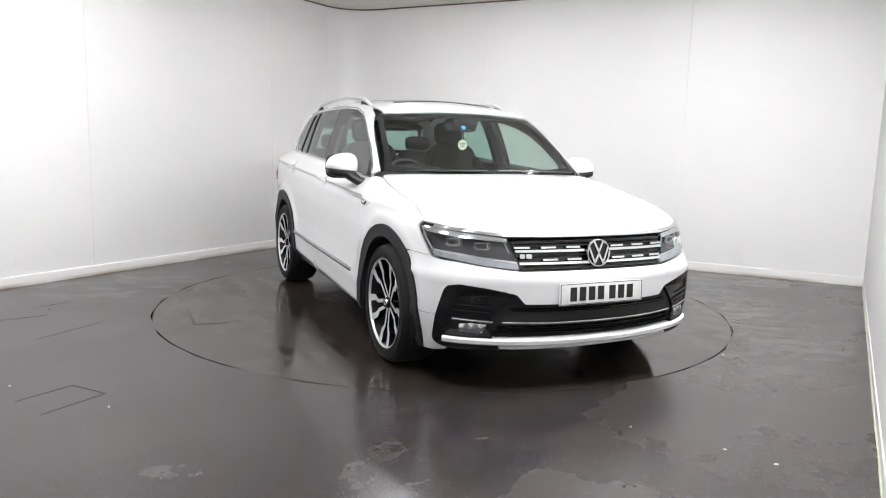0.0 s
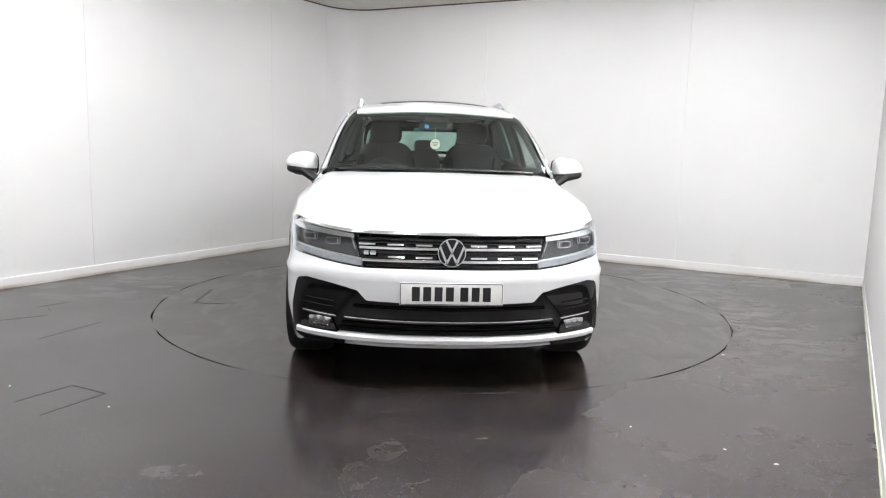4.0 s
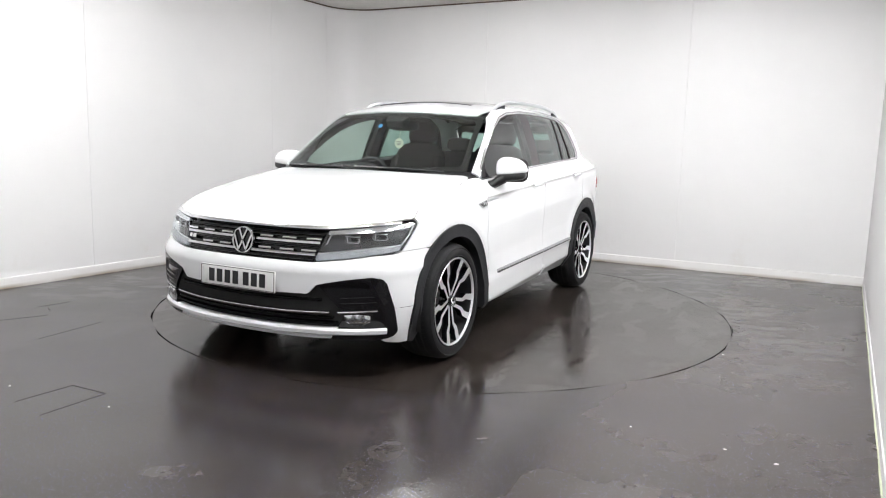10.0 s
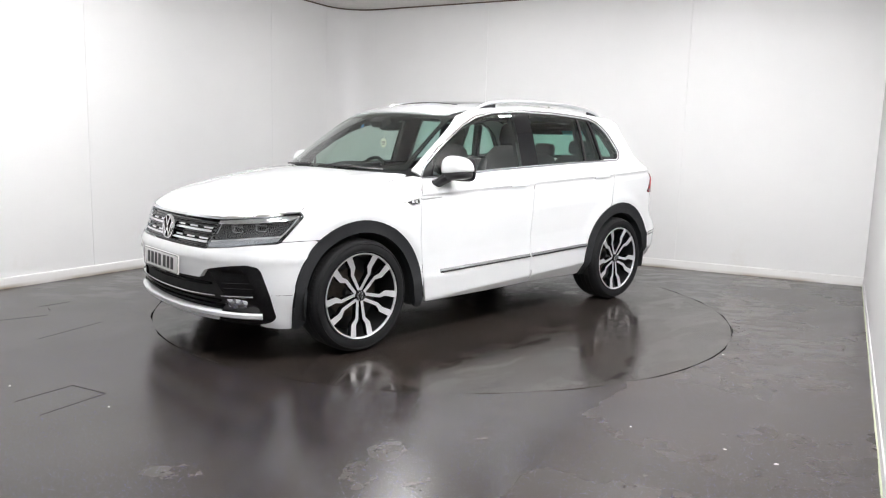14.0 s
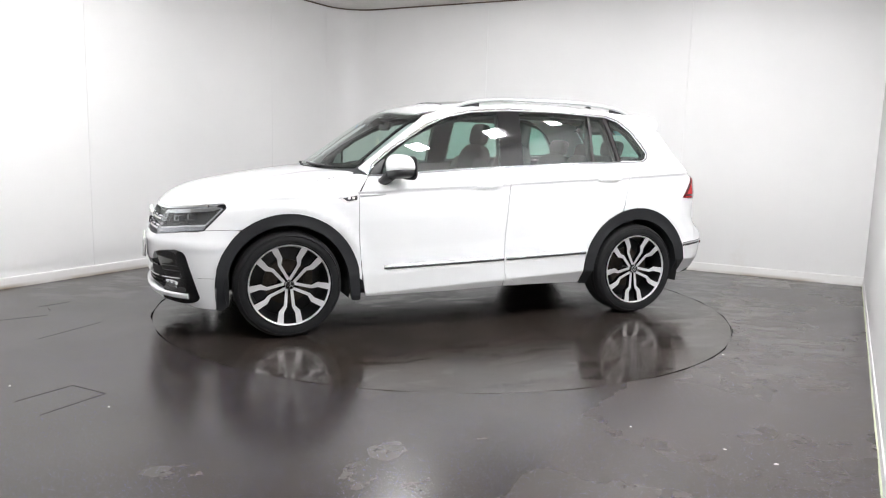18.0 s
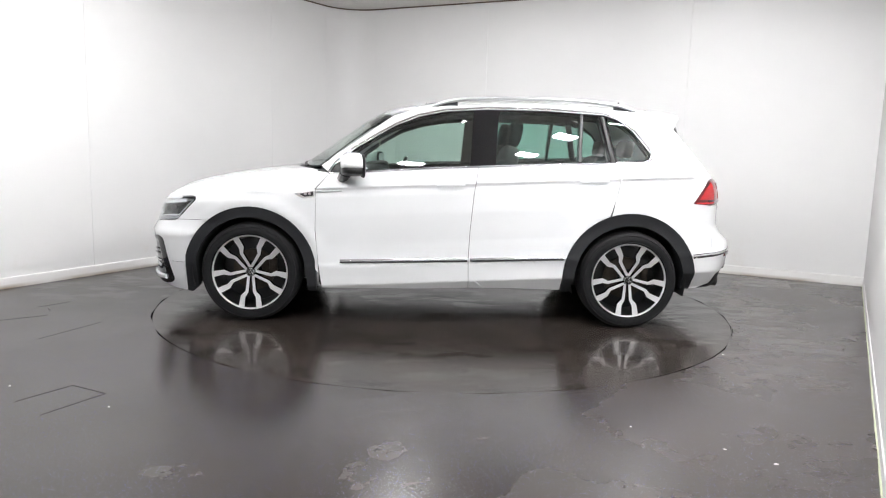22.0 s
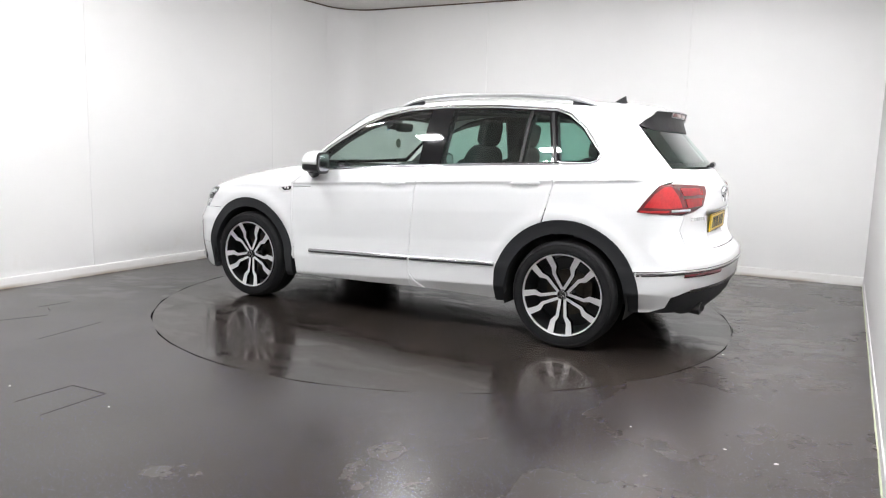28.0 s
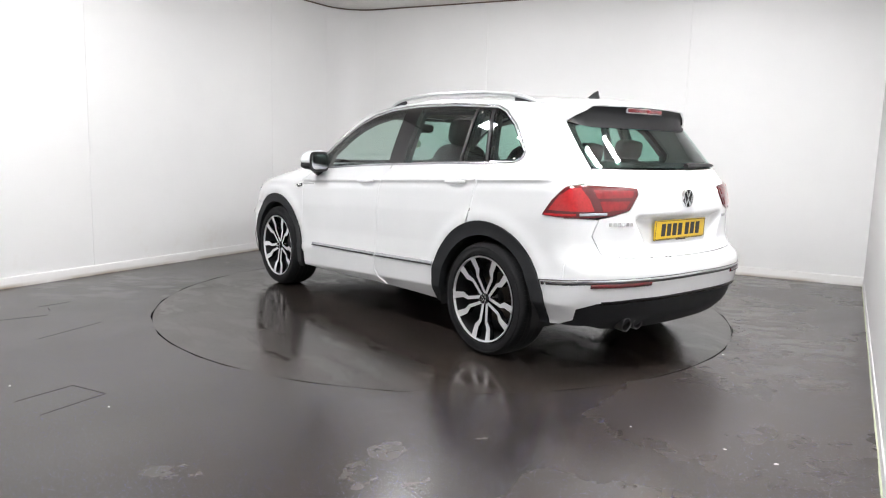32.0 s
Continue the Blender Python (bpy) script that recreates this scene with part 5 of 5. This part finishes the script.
    for a, w, mt, h in (((0.000, 0.012), 0.030, SATIN, 0.001), ((0.004, 0.0), 0.016, CHROME, 0.005)):
        line = [S(-1.80, 0.530 + a[0]), S(-1.95, 0.545 + a[0]), R(0.80, 0.555 + a[0]), R(0.5, 0.562 + a[0]), R(0, 0.566 + a[0]), R(-0.5, 0.562 + a[0]), R(-0.80, 0.555 + a[0])]
        strip("bumper_moulding" if mt is SATIN else "bumper_chrome", "tail", line + [p * np.array([1, -1, 1]) for p in (S(-1.95, 0.545 + a[0]), S(-1.80, 0.530 + a[0]))], w, mt, bumper, h)
    for sg in (1, -1):
        strip("reflector", "tail", [R(sg * 0.765, 0.534), R(sg * 0.42, 0.542)], 0.022, DARK_RED, bumper, 0.009, label="red rear reflector")
    diff = [R(0, 0.462), R(0.55, 0.458), R(0.72, 0.442), R(0.80, 0.408), S(-1.96, 0.336), S(-1.87, 0.288), R(0.70, 0.285), R(0.62, 0.262), R(0.3, 0.245), R(0, 0.242)]
    panel("diffuser_panel", "tail", both(diff), PLASTIC, bumper, step=0.04, lift=-0.012, depth=0.10, label="black lower bumper and diffuser")
    strip("diffuser_edge", "tail", [R(-0.70, 0.435), R(-0.5, 0.448), R(0, 0.452), R(0.5, 0.448), R(0.70, 0.435)], 0.02, GLOSS, bumper, 0.004)
    for y in (0.50, 0.395):
        bm = bmesh.new()
        pts = [(0.032, 0.15), (0.041, 0.10), (0.042, 0.0), (0.039, -0.004), (0.035, 0.0), (0.034, 0.12), (0.001, 0.13)]
        add_lathe(bm, pts, 24)
        bmesh.ops.transform(bm, matrix=Matrix.Translation((-2.118, y, 0.296)) @ Matrix.Rotation(radians(-90), 4, "Z") @ Matrix.Rotation(radians(5), 4, "X"), verts=bm.verts)
        hang(finish("tailpipe", bm, DULL_PIPE, car, "round dull steel tailpipe"))
    hang(panel("tail_backing", "tail", both([R(0, 0.70), R(0.6, 0.70), S(-1.86, 0.85), S(-1.80, 0.6), S(-1.80, 0.32), R(0.6, 0.27), R(0, 0.25)]), SHADOW, car, lift=-0.10, depth=0.0, step=0.07))


def build_rails(car):
    for sg in (1, -1):
        bm = bmesh.new()
        pts = []
        for i in range(41):
            s = i / 40
            x = 0.115 - 1.56 * s
            y = 0.560 + 0.022 * math.sin(math.pi * s)
            top = float(np.interp(x, *ROOF_TAB))
            pts.append((x, sg * y, top - 0.012 - 0.058 * abs(2 * s - 1) ** 7))
        add_tube(bm, pts, [0.012 + 0.006 * min(1, min(i, 40 - i) / 4) for i in range(41)], 10, flat=0.8)
        rail = hang(finish("roof_rail", bm, ALU, car, "silver roof rail"))
        for x0, x1 in ((0.07, -0.10), (-1.24, -1.41)):
            bm = bmesh.new()
            rows = []
            for i in range(7):
                x = x0 + (x1 - x0) * i / 6
                y = 0.560 + 0.022 * math.sin(math.pi * (0.115 - x) / 1.56)
                top = float(np.interp(x, *ROOF_TAB)) - 0.020 - 0.058 * abs(2 * (0.115 - x) / 1.56 - 1) ** 7
                rows.append([bm.verts.new((x, sg * (y + d), h)) for d, h in ((-0.010, top - 0.05), (0.010, top - 0.05), (0.007, top), (-0.007, top))])
            for a, b in zip(rows, rows[1:]):
                for k in range(4):
                    bm.faces.new((a[k], a[(k + 1) % 4], b[(k + 1) % 4], b[k]))
            bm.faces.new(rows[0][::-1])
            bm.faces.new(rows[-1])
            finish("rail_foot", bm, PLASTIC, rail)
    bm = bmesh.new()
    base = T(-1.37, 0)[2]
    out = [(-1.30, base - 0.01), (-1.365, base + 0.008), (-1.402, base + 0.036), (-1.425, base + 0.048), (-1.425, base + 0.014), (-1.445, base - 0.012)]
    add_prism(bm, out, 0.02, Matrix.Translation((0, 0.01, 0)) @ Matrix(((1, 0, 0, 0), (0, 0, 1, 0), (0, 1, 0, 0), (0, 0, 0, 1))))
    bmesh.ops.bevel(bm, geom=list(bm.edges), offset=0.005, segments=2, affect="EDGES")
    hang(finish("roof_aerial", bm, SATIN, car, "black fin aerial on the roof"))


def build_mirrors(car):
    for sg in (1, -1):
        at = Matrix.Translation((0.612, sg * 0.940, 1.126)) @ Matrix.Rotation(radians(13 * sg), 4, "Z")
        bm = bmesh.new()
        add_cushion(bm, (0.185, 0.212, 0.168), (0, 0, 0), 0.72, None, 20)
        for v in bm.verts:
            if v.co.x < -0.045:
                v.co.x = -0.045 + (v.co.x + 0.045) * 0.25
            t = 0.5 + sg * v.co.y / 0.212
            if v.co.z > 0:
                v.co.z -= 0.032 * max(0.0, t) ** 2
            low = -0.040 + 0.024 * t
            if v.co.z < low:
                v.co.z = low + (v.co.z - low) * 0.15
        bmesh.ops.transform(bm, matrix=at, verts=bm.verts)
        mirror = hang(finish("wing_mirror", bm, PAINT, car, "white door mirror with black base", angle=60))
        bm = bmesh.new()
        add_cushion(bm, (0.168, 0.196, 0.072), (0.006, 0, -0.046), 0.65, Matrix.Rotation(radians(7 * sg), 4, "X"), 14)
        for v in bm.verts:
            if v.co.x < -0.050:
                v.co.x = -0.050 + (v.co.x + 0.050) * 0.25
        bmesh.ops.transform(bm, matrix=at, verts=bm.verts)
        finish("lower_shell", bm, SATIN, mirror)
        bm = bmesh.new()
        add_tube(bm, [(0.705, sg * 0.80, 1.010), (0.70, sg * 0.845, 1.022), (0.672, sg * 0.905, 1.066)], [0.040, 0.038, 0.046], 10, flat=0.8)
        finish("mirror_foot", bm, SATIN, mirror)
        bm = bmesh.new()
        add_cushion(bm, (0.008, 0.175, 0.126), (-0.0675, 0, -0.010), 0.5, None, 10)
        bmesh.ops.transform(bm, matrix=at, verts=bm.verts)
        finish("mirror_glass", bm, TRIM_CHROME, mirror)
        bm = bmesh.new()
        add_cushion(bm, (0.016, 0.206, 0.160), (-0.060, 0, -0.012), 0.5, None, 10)
        bmesh.ops.transform(bm, matrix=at, verts=bm.verts)
        finish("mirror_rim", bm, SATIN, mirror)


def build_wheel(car):
    rim_r, tyre_r, half = 0.262, 0.349, 0.122
    bm = bmesh.new()
    prof = [(rim_r + 0.004, -half + 0.01), (rim_r + 0.012, -half), (0.30, -half - 0.004), (0.33, -half + 0.002), (tyre_r - 0.008, -half + 0.022), (tyre_r - 0.001, -half + 0.045), (tyre_r, -0.03)]
    prof = prof + [(r, -y) for r, y in reversed(prof)]
    add_lathe(bm, prof, 96)
    bm.normal_update()
    tyre_bm = bm
    # rim barrel as the wheel itself
    bm = bmesh.new()
    add_lathe(bm, [(0.001, 0.000), (0.045, 0.000), (0.06, -0.05), (0.232, -0.06), (0.240, -half), (0.262, -half), (0.262, half - 0.02), (0.266, half - 0.004), (0.258, half - 0.006), (0.246, 0.06), (0.238, 0.0), (0.232, -0.06)], 64)
    wheel = hang(finish("wheel", bm, SATIN, car, "black and machined alloy wheel with five double spokes", angle=50))
    finish("tyre", tyre_bm, RUBBER, wheel, angle=50)
    # tread grooves and shoulder blocks
    bm = bmesh.new()
    for y in (-0.062, -0.02, 0.022, 0.064):
        add_lathe(bm, [(tyre_r - 0.006, y - 0.006), (tyre_r + 0.0008, y - 0.005), (tyre_r + 0.0008, y + 0.005), (tyre_r - 0.006, y + 0.006)], 96)
    finish("tread_groove", bm, SHADOW, wheel)
    bm = bmesh.new()
    for i in range(80):
        a = 2 * math.pi * i / 80
        for sg in (1, -1):
            m = Matrix.Rotation(a, 4, "Y") @ Matrix.Translation((tyre_r - 0.0062, sg * (half - 0.045), 0)) @ Matrix.Rotation(radians(14 * sg), 4, "Z") @ Matrix.Rotation(radians(-14 * sg), 4, "Y")
            add_box(bm, (0.010, 0.030, 0.004), turn=m)
    tagged(finish("shoulder_tread", bm, SHADOW, wheel), kind="stuff")
    # raised rings and lettering bars on the side wall
    bm = bmesh.new()
    for r0 in (0.276, 0.322):
        add_lathe(bm, [(r0 - 0.003, half + 0.0005), (r0 - 0.001, half + 0.0046), (r0 + 0.001, half + 0.0046), (r0 + 0.003, half - 0.001)], 96)
    finish("side_wall_ring", bm, RUBBER, wheel, angle=50)
    bm = bmesh.new()
    add_lathe(bm, [(0.254, half - 0.012), (0.257, half - 0.002), (0.263, half + 0.001), (0.266, half - 0.004)], 72)
    finish("rim_edge", bm, FACE, wheel)
    # twin spokes
    blade = [(0.006, 0.026), (0.025, 0.026), (0.037, 0.138), (0.069, 0.170), (0.083, 0.246), (0.078, 0.252), (0.041, 0.257), (0.036, 0.182), (0.016, 0.146)]
    for i in range(5):
        for sg in (1, -1):
            bm = bmesh.new()
            o = [(sg * x, y) for x, y in blade]
            if sg > 0:
                o = o[::-1]
            place = Matrix.Rotation(radians(72 * i + 180), 4, "Y") @ Matrix.Translation((0, half - 0.035, 0)) @ Matrix.Rotation(radians(-90), 4, "X") @ Matrix.Scale(-1, 4, (0, 1, 0))
            add_prism(bm, o, 0.035, place, 0, 1)
            for v in bm.verts:
                r = math.hypot(v.co.x, v.co.z)
                v.co.y += 0.030 * (r / 0.26) ** 1.5
            finish("spoke", bm, [FACE, GLOSS], wheel, smooth=False)
    bm = bmesh.new()
    add_lathe(bm, [(0.001, half - 0.018), (0.024, half - 0.018), (0.028, half - 0.024), (0.040, half - 0.045), (0.072, half - 0.075)], 32)
    finish("hub", bm, GLOSS, wheel)
    bm = bmesh.new()
    add_lathe(bm, [(0.001, half - 0.012), (0.024, half - 0.012), (0.031, half - 0.016), (0.032, half - 0.03)], 28)
    cap = finish("hub_cap", bm, GLOSS, wheel, "small black hub cap with chrome emblem")
    bm = bmesh.new()
    add_lathe(bm, [(0.024, half - 0.012), (0.0245, half - 0.0095), (0.0275, half - 0.0095), (0.029, half - 0.014)], 28)
    for sg in (1, -1):
        for x0, z0, x1, z1 in ((0, -0.016, 0.009, 0.002), (0.009, 0.002, 0.018, -0.012), (0.0, 0.004, 0.008, 0.020)):
            add_tube(bm, [(sg * x0, half - 0.010, z0), (sg * x1, half - 0.010, z1)], 0.0022, 5)
    finish("hub_emblem", bm, CHROME, cap)
    for i in range(5):
        bm = bmesh.new()
        a = radians(72 * i + 90)
        add_lathe(bm, [(0.001, 0.004), (0.008, 0.004), (0.009, -0.012)], 8)
        bmesh.ops.translate(bm, verts=bm.verts, vec=(0.045 * math.cos(a), half - 0.052, 0.045 * math.sin(a)))
        finish("wheel_bolt", bm, STEEL, wheel)
    bm = bmesh.new()
    add_lathe(bm, [(0.05, -0.020), (0.150, -0.020), (0.150, -0.045), (0.05, -0.045)], 48)
    finish("brake_disc", bm, RUSTY, wheel)
    bm = bmesh.new()
    add_box(bm, (0.055, 0.05, 0.13), (-0.140, -0.010, 0.02), 0.012)
    finish("brake_caliper", bm, RUSTY, wheel)
    base = 0.777
    places = [(FRONT_WHEEL, 1), (FRONT_WHEEL, -1), (REAR_WHEEL, 1), (REAR_WHEEL, -1)]
    for i, (x, sg) in enumerate(places):
        m = Matrix.Translation((CAR_X + x, CAR_Y + sg * base, AXLE_Z + 0.001)) @ (Matrix.Identity(4) if sg > 0 else Matrix.Rotation(math.pi, 4, "Z"))
        if i == 0:
            wheel.matrix_basis = m
        else:
            copy_thing(wheel, m)


def build_underside(car):
    for wx, r in ((FRONT_WHEEL, 0.405), (REAR_WHEEL, 0.41)):
        for sg in (1, -1):
            bm = bmesh.new()
            add_lathe(bm, [(r, sg * 0.885), (r, sg * 0.52), (0.05, sg * 0.50)], 40, -15, 195)
            bmesh.ops.translate(bm, verts=bm.verts, vec=(wx, 0, AXLE_Z))
            hang(finish("arch_liner", bm, SHADOW, car))
    bm = bmesh.new()
    add_box(bm, (1.75, 1.62, 0.10), (0, 0, 0.30), 0.03)
    add_box(bm, (0.9, 0.95, 0.12), (1.45, 0, 0.32), 0.03)
    add_box(bm, (0.9, 0.95, 0.12), (-1.45, 0, 0.34), 0.03)
    hang(finish("underbody", bm, SHADOW, car))
    for wx in (FRONT_WHEEL, REAR_WHEEL):
        bm = bmesh.new()
        add_tube(bm, [(wx, -0.75, AXLE_Z), (wx, -0.3, 0.28), (wx, 0.3, 0.28), (wx, 0.75, AXLE_Z)], 0.04, 8)
        hang(finish("axle", bm, SHADOW, car))
    # dark door linings close the gaps behind the panels and are the cabin's side walls
    lining = [S(0.86, 1.03), S(0.86, 0.30), S(-0.84, 0.30)] + arch(REAR_WHEEL, 0.49, 10, 160, 14) + [S(-1.85, 0.60), S(-1.86, 1.04), S(-1.50, 1.19), S(-0.75, 1.150), S(-0.26, 1.122), S(0.1, 1.102), S(0.5, 1.070), S(0.80, 1.052)]
    hang(panel("door_lining", "side", lining, CABIN, car, mirror=True, lift=-0.030, depth=0.03, step=0.06))
    wing = [S(0.95, 1.0), S(0.92, 0.42)] + arch(FRONT_WHEEL, 0.47, 168, 55, 12) + [S(1.74, 0.78), S(1.5, 0.88)]
    hang(panel("wing_lining", "side", wing, SHADOW, car, mirror=True, lift=-0.028, depth=0.0, step=0.06))
    roof = [(0.39, 0), (0.37, 0.30), (0.31, 0.55), (-0.5, 0.56), (-1.35, 0.55), (-1.62, 0.52), (-1.66, 0)]
    hang(panel("headlining", "top", both([T(*p) for p in roof]), LINER, car, step=0.08, fn=cabin, lift=-0.045, depth=0.01, label="grey headlining"))


def build_cabin(car):
    tilt = lambda a: Matrix.Rotation(radians(a), 4, "Y")
    for sg in (1, -1):
        y = 0.37 * sg
        bm = bmesh.new()
        add_cushion(bm, (0.52, 0.50, 0.16), (-0.12, y, 0.66), 0.5, tilt(-8))
        seat = hang(finish("front_seat", bm, CLOTH, car, "dark cloth front seat"))
        bm = bmesh.new()
        add_cushion(bm, (0.15, 0.48, 0.64), (-0.44, y, 0.97), 0.5, tilt(-16))
        add_cushion(bm, (0.17, 0.09, 0.50), (-0.40, y + 0.205, 0.93), 0.6, tilt(-16))
        add_cushion(bm, (0.17, 0.09, 0.50), (-0.40, y - 0.205, 0.93), 0.6, tilt(-16))
        finish("backrest", bm, CLOTH, seat)
        bm = bmesh.new()
        add_cushion(bm, (0.10, 0.27, 0.19), (-0.545, y, 1.365), 0.55, tilt(-12))
        finish("headrest", bm, CLOTH, seat)
        for d in (-0.06, 0.06):
            bm = bmesh.new()
            add_tube(bm, [(-0.525, y + d, 1.22), (-0.54, y + d, 1.32)], 0.007, 8)
            finish("headrest_post", bm, CHROME, seat)
    bm = bmesh.new()
    add_cushion(bm, (0.50, 1.30, 0.18), (-0.98, 0, 0.68), 0.4, tilt(-6))
    bench = hang(finish("rear_bench", bm, CLOTH, car, "dark cloth rear bench"))
    for y, w in ((0.42, 0.50), (0, 0.30), (-0.42, 0.50)):
        bm = bmesh.new()
        add_cushion(bm, (0.15, w, 0.58), (-1.28, y, 0.93), 0.45, tilt(-18))
        finish("backrest", bm, CLOTH, bench)
        bm = bmesh.new()
        add_cushion(bm, (0.09, 0.25 if w > 0.4 else 0.21, 0.13), (-1.385, y, 1.275 if w > 0.4 else 1.245), 0.5, tilt(-10))
        finish("headrest", bm, CLOTH, bench)
        for d in (-0.05, 0.05):
            bm = bmesh.new()
            add_tube(bm, [(-1.36, y + d, 1.16), (-1.38, y + d, 1.25)], 0.006, 6)
            finish("headrest_post", bm, CHROME, bench)
    bm = bmesh.new()
    add_box(bm, (0.55, 1.20, 0.03), (-1.66, 0, 1.10), 0.01)
    hang(finish("load_cover", bm, CABIN, car))
    bm = bmesh.new()
    add_cushion(bm, (0.62, 1.40, 0.30), (0.73, 0, 0.93), 0.35, tilt(6), 20)
    add_cushion(bm, (0.22, 0.40, 0.09), (0.56, -0.37, 1.075), 0.6, tilt(8))
    dash = hang(finish("dashboard", bm, CABIN, car, "dark dashboard"))
    bm = bmesh.new()
    add_box(bm, (0.75, 0.22, 0.30), (0.05, 0, 0.62), 0.04)
    finish("centre_console", bm, CABIN, dash)
    m = Matrix.Translation((0.37, -0.37, 0.985)) @ Matrix.Rotation(radians(66), 4, "Y")
    bm = bmesh.new()
    add_tube(bm, [m @ Vector((0.185 * math.cos(2 * math.pi * i / 36), 0.185 * math.sin(2 * math.pi * i / 36), 0)) for i in range(36)], 0.015, 8, True)
    wheel = hang(finish("steering_wheel", bm, SATIN, car, "black leather steering wheel"))
    bm = bmesh.new()
    add_cushion(bm, (0.14, 0.16, 0.05), (0, 0, 0), 0.6)
    for a in (90, 270, 0):
        add_box(bm, (0.15, 0.035, 0.015), (0.105 * math.cos(radians(a)), 0.105 * math.sin(radians(a)), 0), 0.004, 2, Matrix.Rotation(radians(a), 4, "Z"))
    bmesh.ops.transform(bm, matrix=m, verts=bm.verts)
    finish("steering_boss", bm, SATIN, wheel)
    # inner mirror, sun visors
    bm = bmesh.new()
    add_cushion(bm, (0.035, 0.25, 0.075), (0.44, 0, 1.405), 0.5, tilt(-10))
    mirror = hang(finish("inner_mirror", bm, SATIN, car))
    bm = bmesh.new()
    add_tube(bm, [(0.45, 0, 1.42), (0.52, 0, 1.455)], 0.012, 8)
    finish("mirror_stem", bm, SATIN, mirror)
    for y in (0.34, -0.34):
        bm = bmesh.new()
        add_cushion(bm, (0.18, 0.40, 0.022), (0.26, y, 1.490), 0.4, tilt(14))
        hang(finish("sun_visor", bm, LINER, car))
    # round paper disc hanging below the mirror and a blue dot on the screen
    bm = bmesh.new()
    add_lathe(bm, [(0.001, 0.002), (0.036, 0.002), (0.036, -0.002), (0.001, -0.002)], 32)
    bmesh.ops.transform(bm, matrix=Matrix.Translation((0.50, -0.005, 1.275)) @ Matrix.Rotation(radians(90), 4, "Z"), verts=bm.verts)
    tag = hang(finish("hanging_disc", bm, STICKER, car, "round pale paper disc hanging from the mirror"))
    for i in range(3):
        bm = bmesh.new()
        add_box(bm, (0.003, 0.042 - 0.007 * i, 0.005), (0.503, -0.005, 1.286 - 0.011 * i))
        finish("writing_bar", bm, LINER, tag)
    bm = bmesh.new()
    add_tube(bm, [(0.50, -0.005, 1.31), (0.47, -0.003, 1.39)], 0.0015, 4)
    finish("cord", bm, STICKER, tag)
    p = land("front", [(-0.075, 1.395)], cabin)[0]
    bm = bmesh.new()
    add_lathe(bm, [(0.001, 0.001), (0.017, 0.001), (0.017, -0.001), (0.001, -0.001)], 24)
    bmesh.ops.transform(bm, matrix=Matrix.Translation((p[0] - 0.012, p[1], p[2])) @ Matrix.Rotation(radians(-37), 4, "Y") @ Matrix.Rotation(radians(90), 4, "Z"), verts=bm.verts)
    hang(finish("dot_sticker", bm, BLUE, car, "blue dot sticker on the windscreen"))
    panel_o = [R(0.14, 1.440), R(-0.10, 1.440), R(-0.10, 1.405), R(0.14, 1.405)]
    hang(panel("screen_sticker", "tail", panel_o, TEAL, car, fn=cabin, lift=-0.010, depth=0.002, step=0.05, round_r=0.003, label="teal sticker inside the rear screen"))


def build_car():
    car = new("car")
    car.empty_display_size = 0.3
    tagged(car, "clean white five-door SUV with roof rails, standing on the turntable", "car")
    build_panels(car)
    build_nose(car)
    build_tail(car)
    build_rails(car)
    build_mirrors(car)
    build_wheel(car)
    build_underside(car)
    build_cabin(car)
    return car


build_floor()
TURNTABLE = build_turntable()
build_studio()
build_floor_marks()
CAR = build_car()


def heading(t):
    return -65.295 - 5.1493 * t


def motions():
    times = [0, 2, 4, 6, 8, 10, 12, 14, 16, 18, 20, 22, 24, 26, 28, 30, 32]
    for thing in (CAR, TURNTABLE):
        walk(thing, [(t, pose(0, 0, 0, 0, 0, heading(t))) for t in times])


motions()
